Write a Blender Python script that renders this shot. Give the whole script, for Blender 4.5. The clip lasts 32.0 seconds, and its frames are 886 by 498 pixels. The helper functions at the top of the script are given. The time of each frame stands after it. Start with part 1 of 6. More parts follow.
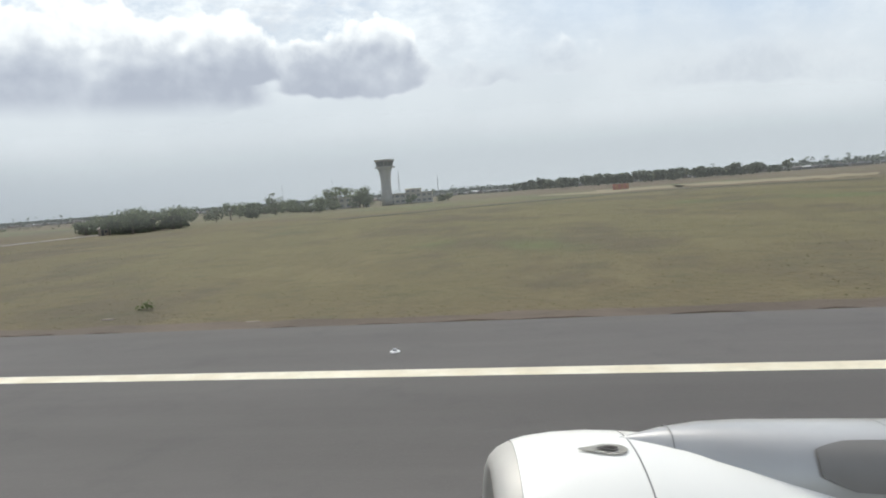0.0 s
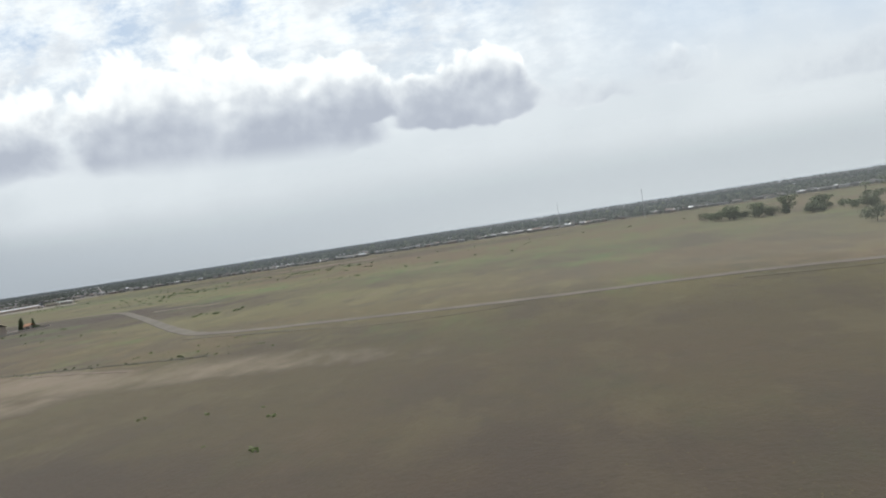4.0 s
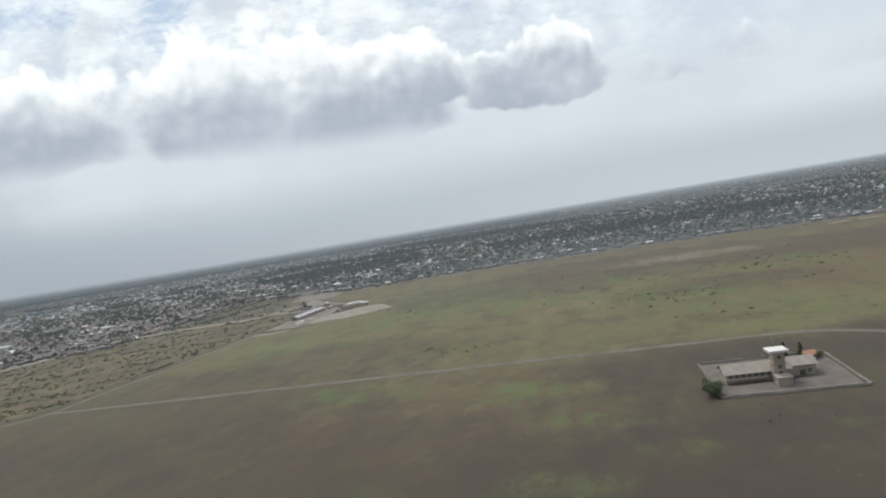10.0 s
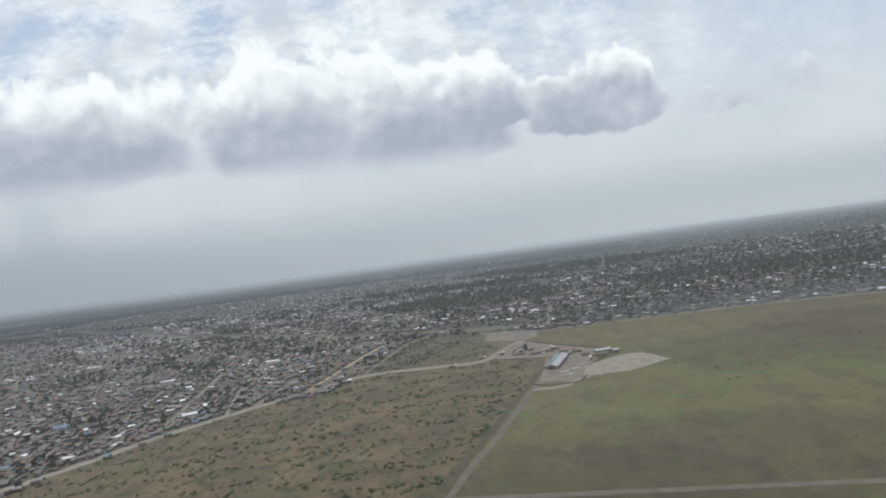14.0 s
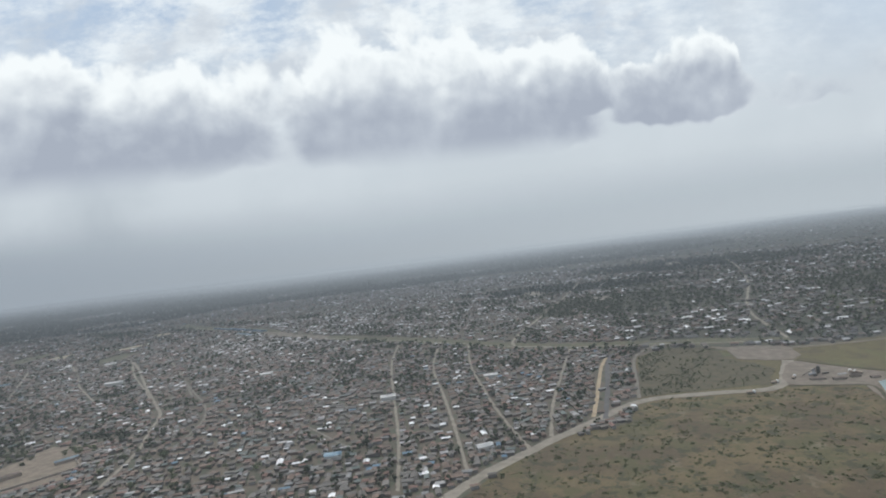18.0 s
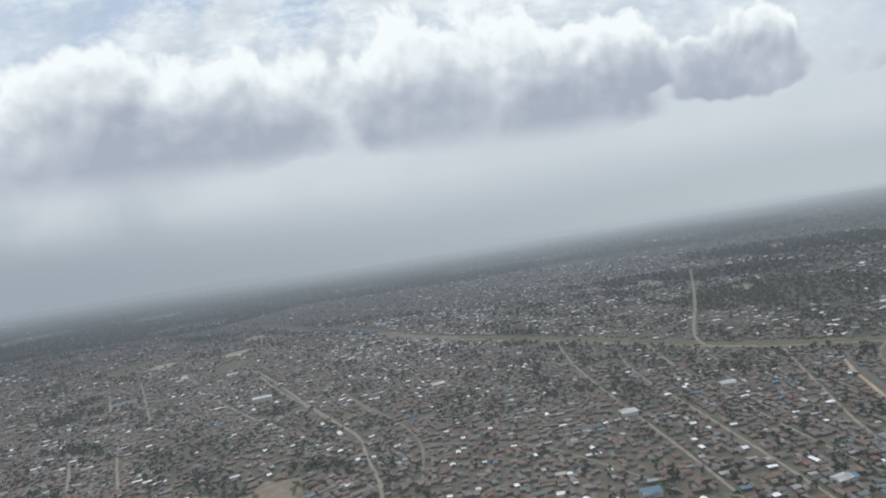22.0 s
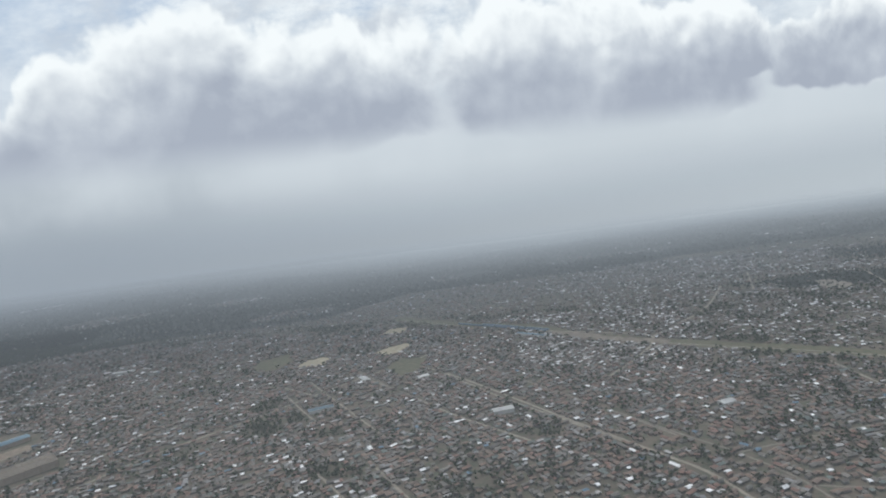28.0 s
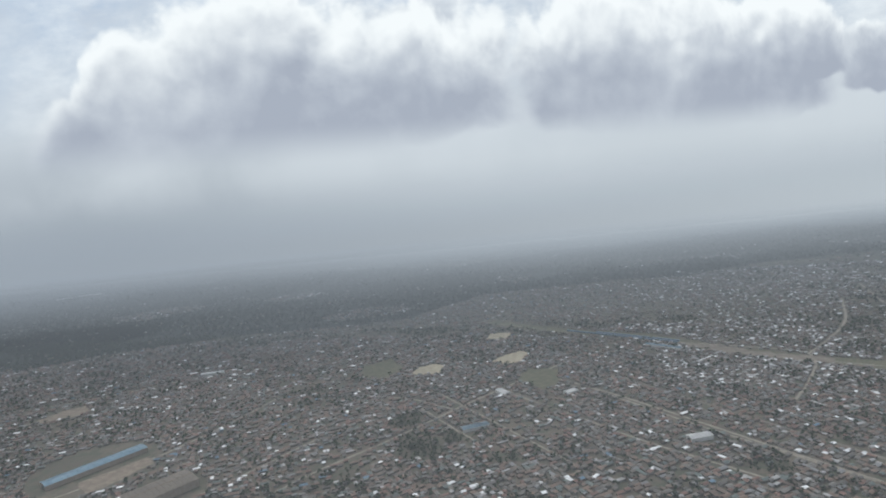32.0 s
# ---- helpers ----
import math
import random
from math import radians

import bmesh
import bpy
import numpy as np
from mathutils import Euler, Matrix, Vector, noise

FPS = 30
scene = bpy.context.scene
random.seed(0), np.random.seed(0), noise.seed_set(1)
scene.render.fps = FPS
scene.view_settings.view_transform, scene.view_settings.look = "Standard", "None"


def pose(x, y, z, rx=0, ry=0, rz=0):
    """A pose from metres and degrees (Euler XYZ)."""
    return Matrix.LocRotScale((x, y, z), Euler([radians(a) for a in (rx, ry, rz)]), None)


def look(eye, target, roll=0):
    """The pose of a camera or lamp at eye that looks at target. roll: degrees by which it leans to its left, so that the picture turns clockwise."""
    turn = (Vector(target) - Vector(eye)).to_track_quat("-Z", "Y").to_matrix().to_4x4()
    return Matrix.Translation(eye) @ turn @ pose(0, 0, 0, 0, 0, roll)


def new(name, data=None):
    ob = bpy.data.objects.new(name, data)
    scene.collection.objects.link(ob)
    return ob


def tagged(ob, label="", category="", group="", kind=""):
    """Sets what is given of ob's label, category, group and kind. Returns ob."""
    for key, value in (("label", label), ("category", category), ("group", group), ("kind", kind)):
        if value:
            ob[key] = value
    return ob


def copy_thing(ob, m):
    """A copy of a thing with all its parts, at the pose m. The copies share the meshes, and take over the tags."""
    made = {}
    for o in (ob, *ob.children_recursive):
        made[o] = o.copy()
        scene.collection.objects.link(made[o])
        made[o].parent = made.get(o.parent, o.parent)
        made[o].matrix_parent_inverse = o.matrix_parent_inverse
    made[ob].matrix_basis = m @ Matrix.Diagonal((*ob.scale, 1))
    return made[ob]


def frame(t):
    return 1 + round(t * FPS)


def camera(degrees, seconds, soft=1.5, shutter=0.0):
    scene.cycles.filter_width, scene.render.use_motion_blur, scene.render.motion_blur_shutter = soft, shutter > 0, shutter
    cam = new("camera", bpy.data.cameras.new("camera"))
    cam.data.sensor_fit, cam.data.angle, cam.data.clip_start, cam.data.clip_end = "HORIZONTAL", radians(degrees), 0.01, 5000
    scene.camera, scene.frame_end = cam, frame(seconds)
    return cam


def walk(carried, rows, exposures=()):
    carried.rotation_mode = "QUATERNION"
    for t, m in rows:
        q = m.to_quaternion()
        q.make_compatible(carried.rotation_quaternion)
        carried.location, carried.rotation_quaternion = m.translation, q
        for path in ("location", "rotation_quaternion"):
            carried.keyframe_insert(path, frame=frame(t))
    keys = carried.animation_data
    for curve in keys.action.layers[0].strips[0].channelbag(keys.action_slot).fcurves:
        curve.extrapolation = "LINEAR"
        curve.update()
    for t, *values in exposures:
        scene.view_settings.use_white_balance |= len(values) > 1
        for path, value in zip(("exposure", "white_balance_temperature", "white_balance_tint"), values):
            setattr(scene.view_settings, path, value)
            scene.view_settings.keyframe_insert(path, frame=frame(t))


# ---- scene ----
from itertools import product

# ------------------------------------------------------------------ camera
SIZE = 0.52        # the place is laid out in full metres below and set down at this scale
cam = camera(72.0, 32.0, soft=1.95)
ROWS = [
    (0, 61.00, -6.37, 6.64, 84.575, 4.328, 7.451),
    (0.5, 22.67, -4.15, 7.20, 85.282, 6.251, 9.248),
    (1, -15.57, -1.76, 8.21, 86.017, 5.981, 10.580),
    (1.5, -53.71, 0.75, 9.65, 86.013, 6.596, 12.204),
    (2, -91.78, 3.23, 11.50, 85.839, 6.905, 12.935),
    (2.5, -129.71, 5.72, 13.81, 86.521, 7.016, 12.983),
    (3, -167.45, 8.24, 16.41, 87.373, 8.165, 13.737),
    (3.5, -205.03, 10.82, 19.24, 87.768, 8.556, 13.549),
    (5.5, -352.44, 20.05, 35.15, 88.655, 8.502, 11.480),
    (6, -388.08, 21.63, 39.69, 88.732, 8.946, 11.813),
    (6.5, -423.43, 23.21, 44.47, 88.177, 9.216, 11.339),
    (7, -458.57, 24.77, 49.72, 87.388, 9.440, 11.200),
    (7.5, -493.50, 26.40, 55.44, 86.359, 9.523, 11.124),
    (8, -528.27, 28.06, 61.48, 85.764, 9.660, 11.552),
    (8.5, -562.77, 29.71, 67.73, 85.472, 9.694, 11.696),
    (9, -596.97, 31.32, 74.12, 85.376, 9.464, 11.706),
    (9.5, -630.86, 32.87, 80.61, 85.785, 9.358, 11.501),
    (10, -664.48, 34.44, 87.15, 86.388, 9.412, 11.195),
    (10.5, -697.91, 36.19, 93.77, 86.876, 9.098, 10.847),
    (11, -731.20, 38.24, 100.41, 87.373, 8.852, 10.801),
    (11.5, -764.30, 40.50, 107.00, 87.685, 8.819, 10.688),
    (12, -797.17, 42.89, 113.51, 88.241, 8.294, 11.169),
    (12.5, -829.82, 45.27, 119.95, 88.631, 7.711, 11.246),
    (13, -862.31, 47.61, 126.35, 88.563, 7.603, 11.208),
    (13.5, -894.72, 50.00, 132.72, 88.446, 7.605, 11.110),
    (14, -927.05, 52.45, 139.03, 88.295, 7.517, 10.969),
    (14.5, -959.32, 54.91, 145.29, 88.132, 7.137, 10.904),
    (16.5, -1087.65, 64.66, 169.31, 88.186, 7.130, 12.295),
    (17, -1119.45, 67.06, 175.14, 87.833, 6.822, 12.476),
    (17.5, -1151.15, 69.47, 180.96, 87.542, 6.809, 12.610),
    (18, -1182.70, 71.89, 186.79, 87.385, 6.925, 12.699),
    (18.5, -1214.09, 74.32, 192.62, 87.268, 7.087, 12.843),
    (19, -1245.30, 76.84, 198.45, 87.020, 7.801, 12.814),
    (19.5, -1276.30, 79.46, 204.26, 86.738, 8.012, 12.730),
    (20, -1307.08, 82.14, 210.03, 86.505, 7.826, 12.728),
    (20.5, -1337.64, 84.86, 215.72, 86.240, 8.071, 12.745),
    (21, -1368.05, 87.61, 221.27, 85.946, 8.164, 12.520),
    (21.5, -1398.32, 90.31, 226.65, 85.847, 8.705, 12.467),
    (22, -1428.42, 92.87, 231.87, 85.833, 8.738, 12.456),
    (22.5, -1458.33, 95.27, 236.96, 85.867, 8.800, 12.478),
    (23, -1488.08, 97.56, 241.89, 85.873, 8.923, 12.524),
    (23.5, -1517.67, 99.83, 246.67, 85.834, 8.685, 12.455),
    (24, -1547.18, 102.19, 251.31, 85.510, 8.428, 12.450),
    (24.5, -1576.60, 104.74, 255.82, 84.688, 8.475, 12.445),
    (25, -1605.94, 107.46, 260.24, 84.146, 8.287, 12.650),
    (25.5, -1635.21, 110.29, 264.60, 83.918, 8.255, 12.498),
    (27.5, -1750.63, 123.74, 280.62, 84.595, 7.161, 12.100),
    (28, -1779.23, 127.69, 284.01, 84.142, 7.211, 12.063),
    (28.5, -1807.84, 131.74, 287.32, 83.438, 6.996, 12.198),
    (29, -1836.50, 135.90, 290.57, 82.552, 7.282, 12.243),
    (29.5, -1865.27, 140.19, 293.78, 81.877, 7.199, 12.223),
    (30, -1894.15, 144.59, 296.94, 81.498, 7.008, 12.133),
    (30.5, -1923.13, 149.05, 300.10, 81.591, 6.533, 12.205),
    (31, -1952.17, 153.54, 303.25, 82.105, 6.299, 12.224),
    (31.5, -1981.23, 158.02, 306.39, 82.909, 5.833, 12.194),
    (32, -2010.30, 162.49, 309.52, 83.625, 5.525, 11.827),
]
walk(cam, [(t, pose(SIZE * x, SIZE * y, SIZE * z, rx, ry, rz)) for t, x, y, z, rx, ry, rz in ROWS],
     exposures=[(0.0, 0.22, 6300, 6), (3.5, 0.22, 6380, 6), (7.0, 0.12, 6330, 6), (10.0, 0.14, 6280, 6), (13.0, 0.03, 6220, 6), (20.0, -0.02, 6200, 6), (32.0, -0.02, 6180, 6)])

# ------------------------------------------------------------------ light
SUN_EL, SUN_AZ = 56.0, 122.0          # degrees; azimuth counted from +x towards +y
world = bpy.data.worlds.new("sky_light")
scene.world = world
world.use_nodes = True
wn, wl = world.node_tree.nodes, world.node_tree.links
wsky = wn.new("ShaderNodeTexSky")
wsky.sky_type = "NISHITA"
wsky.sun_disc = False
wsky.sun_elevation = radians(SUN_EL)
wsky.sun_rotation = radians(90 - SUN_AZ)
wsky.air_density, wsky.dust_density, wsky.ozone_density = 1.0, 4.0, 1.0
wn["Background"].inputs["Strength"].default_value = 0.185
wpale = wn.new("ShaderNodeHueSaturation")      # a half-clouded sky is paler than a clear one
wpale.inputs["Saturation"].default_value = 0.45
wl.new(wsky.outputs[0], wpale.inputs["Color"])
wl.new(wpale.outputs[0], wn["Background"].inputs["Color"])

sun_data = bpy.data.lights.new("sun", "SUN")
sun_data.energy, sun_data.angle, sun_data.color = 0.85, radians(10.0), (1.0, 0.95, 0.87)
sun = new("sun", sun_data)
sd = Vector((math.cos(radians(SUN_EL)) * math.cos(radians(SUN_AZ)), math.cos(radians(SUN_EL)) * math.sin(radians(SUN_AZ)), math.sin(radians(SUN_EL))))
sun.matrix_world = look(sd * 3000, (0, 0, 0))


# ------------------------------------------------------------------ materials
class Net:
    """A small writer of node trees."""

    def __init__(self, name):
        self.m = bpy.data.materials.new(name)
        self.m.use_nodes = True
        self.t = self.m.node_tree
        self.t.nodes.clear()
        self.out = self.t.nodes.new("ShaderNodeOutputMaterial")

    def node(self, kind, **kw):
        n = self.t.nodes.new("ShaderNode" + kind)
        for k, v in kw.items():
            n.inputs[k.replace("_", " ")].default_value = v if not hasattr(v, "links") else n.inputs[k.replace("_", " ")].default_value
            if hasattr(v, "links"):
                self.t.links.new(v, n.inputs[k.replace("_", " ")])
        return n

    def put(self, a, socket):
        if hasattr(a, "links"):
            self.t.links.new(a, socket)
        else:
            socket.default_value = a

    def math(self, op, a, b=0.0, c=0.0):
        n = self.t.nodes.new("ShaderNodeMath")
        n.operation = op
        for v, s in zip((a, b, c), n.inputs):
            self.put(v, s)
        return n.outputs[0]

    def mix(self, f, a, b):
        n = self.t.nodes.new("ShaderNodeMix")
        n.data_type = "RGBA"
        self.put(f, n.inputs[0])
        self.put(a, n.inputs[6])
        self.put(b, n.inputs[7])
        return n.outputs[2]

    def step(self, v, lo, hi):
        n = self.t.nodes.new("ShaderNodeMapRange")
        n.interpolation_type = "SMOOTHSTEP"
        self.put(v, n.inputs["Value"])
        n.inputs["From Min"].default_value, n.inputs["From Max"].default_value = lo, hi
        return n.outputs["Result"]

    def noise(self, p, scale, detail=4.0, rough=0.55, squash=None):
        if squash:
            q = self.t.nodes.new("ShaderNodeMapping")
            q.inputs["Scale"].default_value = squash
            self.put(p, q.inputs["Vector"])
            p = q.outputs[0]
        n = self.node("TexNoise", Scale=scale, Detail=detail, Roughness=rough)
        self.put(p, n.inputs["Vector"])
        return n.outputs["Fac"]

    def ramp(self, f, stops, constant=False):
        n = self.t.nodes.new("ShaderNodeValToRGB")
        n.color_ramp.interpolation = "CONSTANT" if constant else "LINEAR"
        e = n.color_ramp.elements
        while len(e) < len(stops):
            e.new(0.5)
        for k, (pos, col) in enumerate(stops):
            e[k].position, e[k].color = pos, (*col, 1)
        self.put(f, n.inputs[0])
        return n.outputs[0]

    def place(self):
        """The place in full metres."""
        n = self.t.nodes.new("ShaderNodeVectorMath")
        n.operation = "SCALE"
        n.inputs["Scale"].default_value = 1 / SIZE
        self.t.links.new(self.t.nodes.new("ShaderNodeNewGeometry").outputs["Position"], n.inputs[0])
        return n.outputs[0]

    def island(self):
        return self.t.nodes.new("ShaderNodeNewGeometry").outputs["Random Per Island"]

    def anyone(self):
        return self.t.nodes.new("ShaderNodeObjectInfo").outputs["Random"]

    def surface(self, colour, rough=0.8, metal=0.0, bump=None, depth=0.05, extra=None):
        b = self.t.nodes.new("ShaderNodeBsdfPrincipled")
        self.put(colour, b.inputs["Base Color"])
        self.put(rough, b.inputs["Roughness"])
        self.put(metal, b.inputs["Metallic"])
        if bump is not None:
            n = self.t.nodes.new("ShaderNodeBump")
            n.inputs["Strength"].default_value, n.inputs["Distance"].default_value = 0.6, depth
            self.put(bump, n.inputs["Height"])
            self.t.links.new(n.outputs[0], b.inputs["Normal"])
        for k, v in (extra or {}).items():
            self.put(v, b.inputs[k])
        self.t.links.new(b.outputs[0], self.out.inputs[0])
        return self.m


def c4(r, g, b):
    return (r, g, b, 1.0)


def plain(name, a, b, scale=0.6, rough=0.75, metal=0.0, fine=12.0, depth=0.01, spread=0.0, extra=None):
    """Two tones by a broad noise, a fine grain over it, and some spread from object to object."""
    w = Net(name)
    p = w.place()
    f = w.noise(p, scale, 5.0)
    g = w.noise(p, fine, 3.0)
    col = w.mix(w.step(f, 0.3, 0.7), c4(*a), c4(*b))
    col = w.mix(w.math("MULTIPLY", w.step(g, 0.35, 0.75), 0.25), col, c4(*(v * 0.55 for v in a)))
    if spread:
        hs = w.node("HueSaturation")
        w.put(w.math("ADD", 1 - spread, w.math("MULTIPLY", w.anyone(), 2 * spread)), hs.inputs["Value"])
        w.put(col, hs.inputs["Color"])
        col = hs.outputs[0]
    return w.surface(col, rough, metal, g, depth, extra)


def grass_material():
    w = Net("dry_grass")
    p = w.place()
    broad = w.noise(p, 1 / 190, 5.0, 0.6)
    mid = w.noise(p, 1 / 30, 9.0, 0.72, (1.0, 0.7, 1))
    spots = w.noise(p, 1 / 60, 9.0, 0.70, (1.1, 0.7, 1))
    bare = w.noise(p, 1 / 80, 9.0, 0.68, (1.0, 0.7, 1))
    clump = w.noise(p, 1 / 13, 8.0, 0.74, (1.0, 0.55, 1))
    fine = w.noise(p, 1.4, 4.0, 0.7)
    s = w.t.nodes.new("ShaderNodeSeparateXYZ")
    w.put(p, s.inputs[0])

    def patch(cx, cy, rx, ry, rough, wild):
        dx, dy = w.math("DIVIDE", w.math("SUBTRACT", s.outputs[0], cx), rx), w.math("DIVIDE", w.math("SUBTRACT", s.outputs[1], cy), ry)
        k = w.math("SUBTRACT", 1.0, w.math("ADD", w.math("MULTIPLY", dx, dx), w.math("MULTIPLY", dy, dy)))
        return w.math("ADD", k, w.math("MULTIPLY", w.math("SUBTRACT", rough, 0.5), wild))

    col = w.mix(w.step(broad, 0.38, 0.62), c4(0.112, 0.080, 0.043), c4(0.112, 0.093, 0.040))
    for cx, cy, rx, ry in ((-760, 590, 520, 330), (-420, 330, 260, 150), (110, 130, 260, 170), (-60, 330, 190, 130)):     # yellower grass, with added brightness painted into its colour
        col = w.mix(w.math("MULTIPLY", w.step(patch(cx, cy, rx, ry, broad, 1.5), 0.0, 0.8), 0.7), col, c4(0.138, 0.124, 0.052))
    col = w.mix(w.math("MULTIPLY", w.step(mid, 0.47, 0.59), 0.72), col, c4(0.086, 0.070, 0.041))
    col = w.mix(w.math("MULTIPLY", w.math("MULTIPLY", w.step(spots, 0.52, 0.66), w.step(clump, 0.36, 0.6)), 0.8), col, c4(0.098, 0.122, 0.042))
    col = w.mix(w.math("MULTIPLY", w.step(bare, 0.58, 0.70), 0.7), col, c4(0.19, 0.14, 0.09))
    col = w.mix(w.math("MULTIPLY", w.step(fine, 0.4, 0.75), 0.35), col, c4(0.07, 0.062, 0.034))
    tuft = w.noise(p, 1 / 3.2, 6.0, 0.72, (0.7, 1.0, 1))
    col = w.mix(w.math("MULTIPLY", w.step(tuft, 0.48, 0.66), 0.45), col, c4(0.070, 0.070, 0.034))
    straw = w.noise(p, 1 / 19, 9.0, 0.74, (1.0, 0.6, 1))
    col = w.mix(w.math("MULTIPLY", w.step(straw, 0.52, 0.62), 0.5), col, c4(0.158, 0.132, 0.062))
    burnt_dimmed = 0.0
    for cx, cy, rx, ry in ((-330, 560, 330, 190), (150, 560, 330, 160), (-620, 690, 150, 60)):      # reddish dry grass
        col = w.mix(w.math("MULTIPLY", w.step(patch(cx, cy, rx, ry, broad, 1.5), 0.0, 0.8), 0.55), col, c4(0.120, 0.078, 0.044))
    # burnt and trodden ground, darkened further with painted window vignetting
    for cx, cy, rx, ry, much in ((-740, 165, 360, 140, 0.62), (-600, 205, 130, 62, 0.65), (-930, 320, 200, 110, 0.55), (-545, 292, 150, 80, 0.72), (-590, 330, 120, 40, 0.6), (-300, 330, 260, 60, 0.35), (-420, 660, 260, 90, 0.5), (-820, 250, 260, 80, 0.25), (-230, 100, 210, 85, 0.5), (-720, 640, 190, 100, 0.5), (-560, 520, 90, 40, 0.45), (-600, 740, 190, 60, 0.5), (-830, 420, 130, 60, 0.4), (-250, 60, 260, 22, 0.45)):
        part_burnt_dimmed = w.math("MULTIPLY", w.step(patch(cx, cy, rx, ry, mid, 1.6), -0.1, 0.9), much)
        burnt_dimmed = w.math("MAXIMUM", burnt_dimmed, part_burnt_dimmed)
        col = w.mix(part_burnt_dimmed, col, c4(0.048, 0.035, 0.027))
    # bare pale soil
    for cx, cy, rx, ry in ((-420, 140, 60, 14), (-360, 128, 90, 16), (-470, 118, 50, 10), (-390, 110, 60, 10), (-560, 700, 120, 40)):
        col = w.mix(w.math("MULTIPLY", w.step(patch(cx, cy, rx, ry, mid, 4.5), 0.1, 1.3), 0.8), col, c4(0.205, 0.162, 0.115))
    # clumps of green weeds
    green = None
    for cx, cy, rx, ry in ((-678, 212, 26, 12), (-659, 264, 30, 12), (-600, 223, 34, 12), (-751, 405, 40, 16), (-594, 493, 80, 50), (-640, 190, 30, 12), (-560, 240, 40, 14), (-780, 330, 60, 24), (-900, 640, 80, 50), (-800, 600, 220, 130), (-630, 530, 150, 70), (-520, 390, 100, 45), (-405, 194, 24, 10), (-443, 213, 20, 9), (-412, 133, 14, 7), (-505, 143, 16, 8), (-527, 280, 34, 16), (-692, 304, 40, 18),
                           (-672, 209, 15, 7), (-640, 235, 22, 10), (-480, 250, 40, 14), (-900, 480, 90, 60), (-540, 590, 130, 50), (-560, 440, 110, 40), (-260, 420, 260, 170), (-150, 620, 260, 150), (29, 297, 90, 60), (84, 347, 90, 60), (147, 352, 90, 60)):
        k = patch(cx, cy, rx, ry, spots, 6.0)
        green = k if green is None else w.math("MAXIMUM", green, k)
    tall = w.math("MULTIPLY", w.step(green, 0.1, 1.1), w.math("ADD", 0.06, w.math("MULTIPLY", w.step(clump, 0.44, 0.60), 0.6)))
    tall = w.math("MULTIPLY", tall, w.math("SUBTRACT", 1.0, w.math("MULTIPLY", burnt_dimmed, 0.25)))
    col = w.mix(tall, col, w.mix(w.step(clump, 0.5, 0.7), c4(0.100, 0.134, 0.040), c4(0.058, 0.088, 0.030)))
    return w.surface(col, 0.95, 0.0, w.math("ADD", fine, w.math("MULTIPLY", clump, 2.0)), 0.2)


def scrub_material():
    w = Net("scrub_soil")
    p = w.place()
    a, b, f = w.noise(p, 1 / 55, 8.0, 0.7), w.noise(p, 1 / 15, 9.0, 0.74), w.noise(p, 0.22, 6.0, 0.75)
    g = w.noise(p, 1 / 38, 9.0, 0.72)
    col = w.mix(w.step(a, 0.40, 0.60), c4(0.094, 0.069, 0.040), c4(0.140, 0.106, 0.054))
    col = w.mix(w.math("MULTIPLY", w.step(g, 0.50, 0.57), 0.75), col, c4(0.084, 0.080, 0.034))
    col = w.mix(w.math("MULTIPLY", w.step(b, 0.52, 0.57), 0.8), col, c4(0.040, 0.045, 0.022))
    col = w.mix(w.math("MULTIPLY", w.step(w.noise(p, 1 / 22, 9.0, 0.75, (1.0, 0.8, 1)), 0.57, 0.63), 0.5), col, c4(0.20, 0.165, 0.115))
    col = w.mix(w.math("MULTIPLY", w.step(f, 0.60, 0.72), 0.45), col, c4(0.27, 0.23, 0.18))
    return w.surface(col, 0.95, 0.0, f, 0.15)


def soil_material():
    w = Net("town_soil")
    p = w.place()
    a, b, f = w.noise(p, 1 / 120, 6.0, 0.6), w.noise(p, 1 / 16, 6.0, 0.7), w.noise(p, 1 / 3.5, 4.0, 0.7)
    col = w.mix(w.step(a, 0.35, 0.65), c4(0.098, 0.083, 0.062), c4(0.142, 0.115, 0.086))
    col = w.mix(w.math("MULTIPLY", w.step(b, 0.44, 0.60), 0.8), col, c4(0.066, 0.078, 0.049))
    col = w.mix(w.math("MULTIPLY", w.step(f, 0.55, 0.7), 0.45), col, c4(0.07, 0.068, 0.054))
    return w.surface(col, 0.95, 0.0, f, 0.1)


def sand_material(name, a, b):
    w = Net(name)
    p = w.place()
    n, f = w.noise(p, 1 / 9, 6.0, 0.65), w.noise(p, 0.9, 5.0, 0.7)
    col = w.mix(w.step(n, 0.35, 0.68), c4(*a), c4(*b))
    col = w.mix(w.math("MULTIPLY", w.step(f, 0.5, 0.8), 0.4), col, c4(*(v * 0.6 for v in a)))
    return w.surface(col, 0.95, 0.0, f, 0.06)


def asphalt_material():
    w = Net("runway_asphalt")
    p = w.place()
    n = w.noise(p, 1 / 7, 6.0, 0.6, (0.12, 1.0, 1))
    s, f = w.noise(p, 0.35, 5.0, 0.65), w.noise(p, 9.0, 3.0, 0.7)
    col = w.mix(w.step(n, 0.3, 0.7), c4(0.080, 0.073, 0.067), c4(0.112, 0.103, 0.095))
    col = w.mix(w.math("MULTIPLY", w.step(s, 0.5, 0.75), 0.35), col, c4(0.055, 0.052, 0.050))
    col = w.mix(w.math("MULTIPLY", w.step(f, 0.55, 0.8), 0.3), col, c4(0.15, 0.14, 0.135))
    return w.surface(col, 0.85, 0.0, f, 0.01)


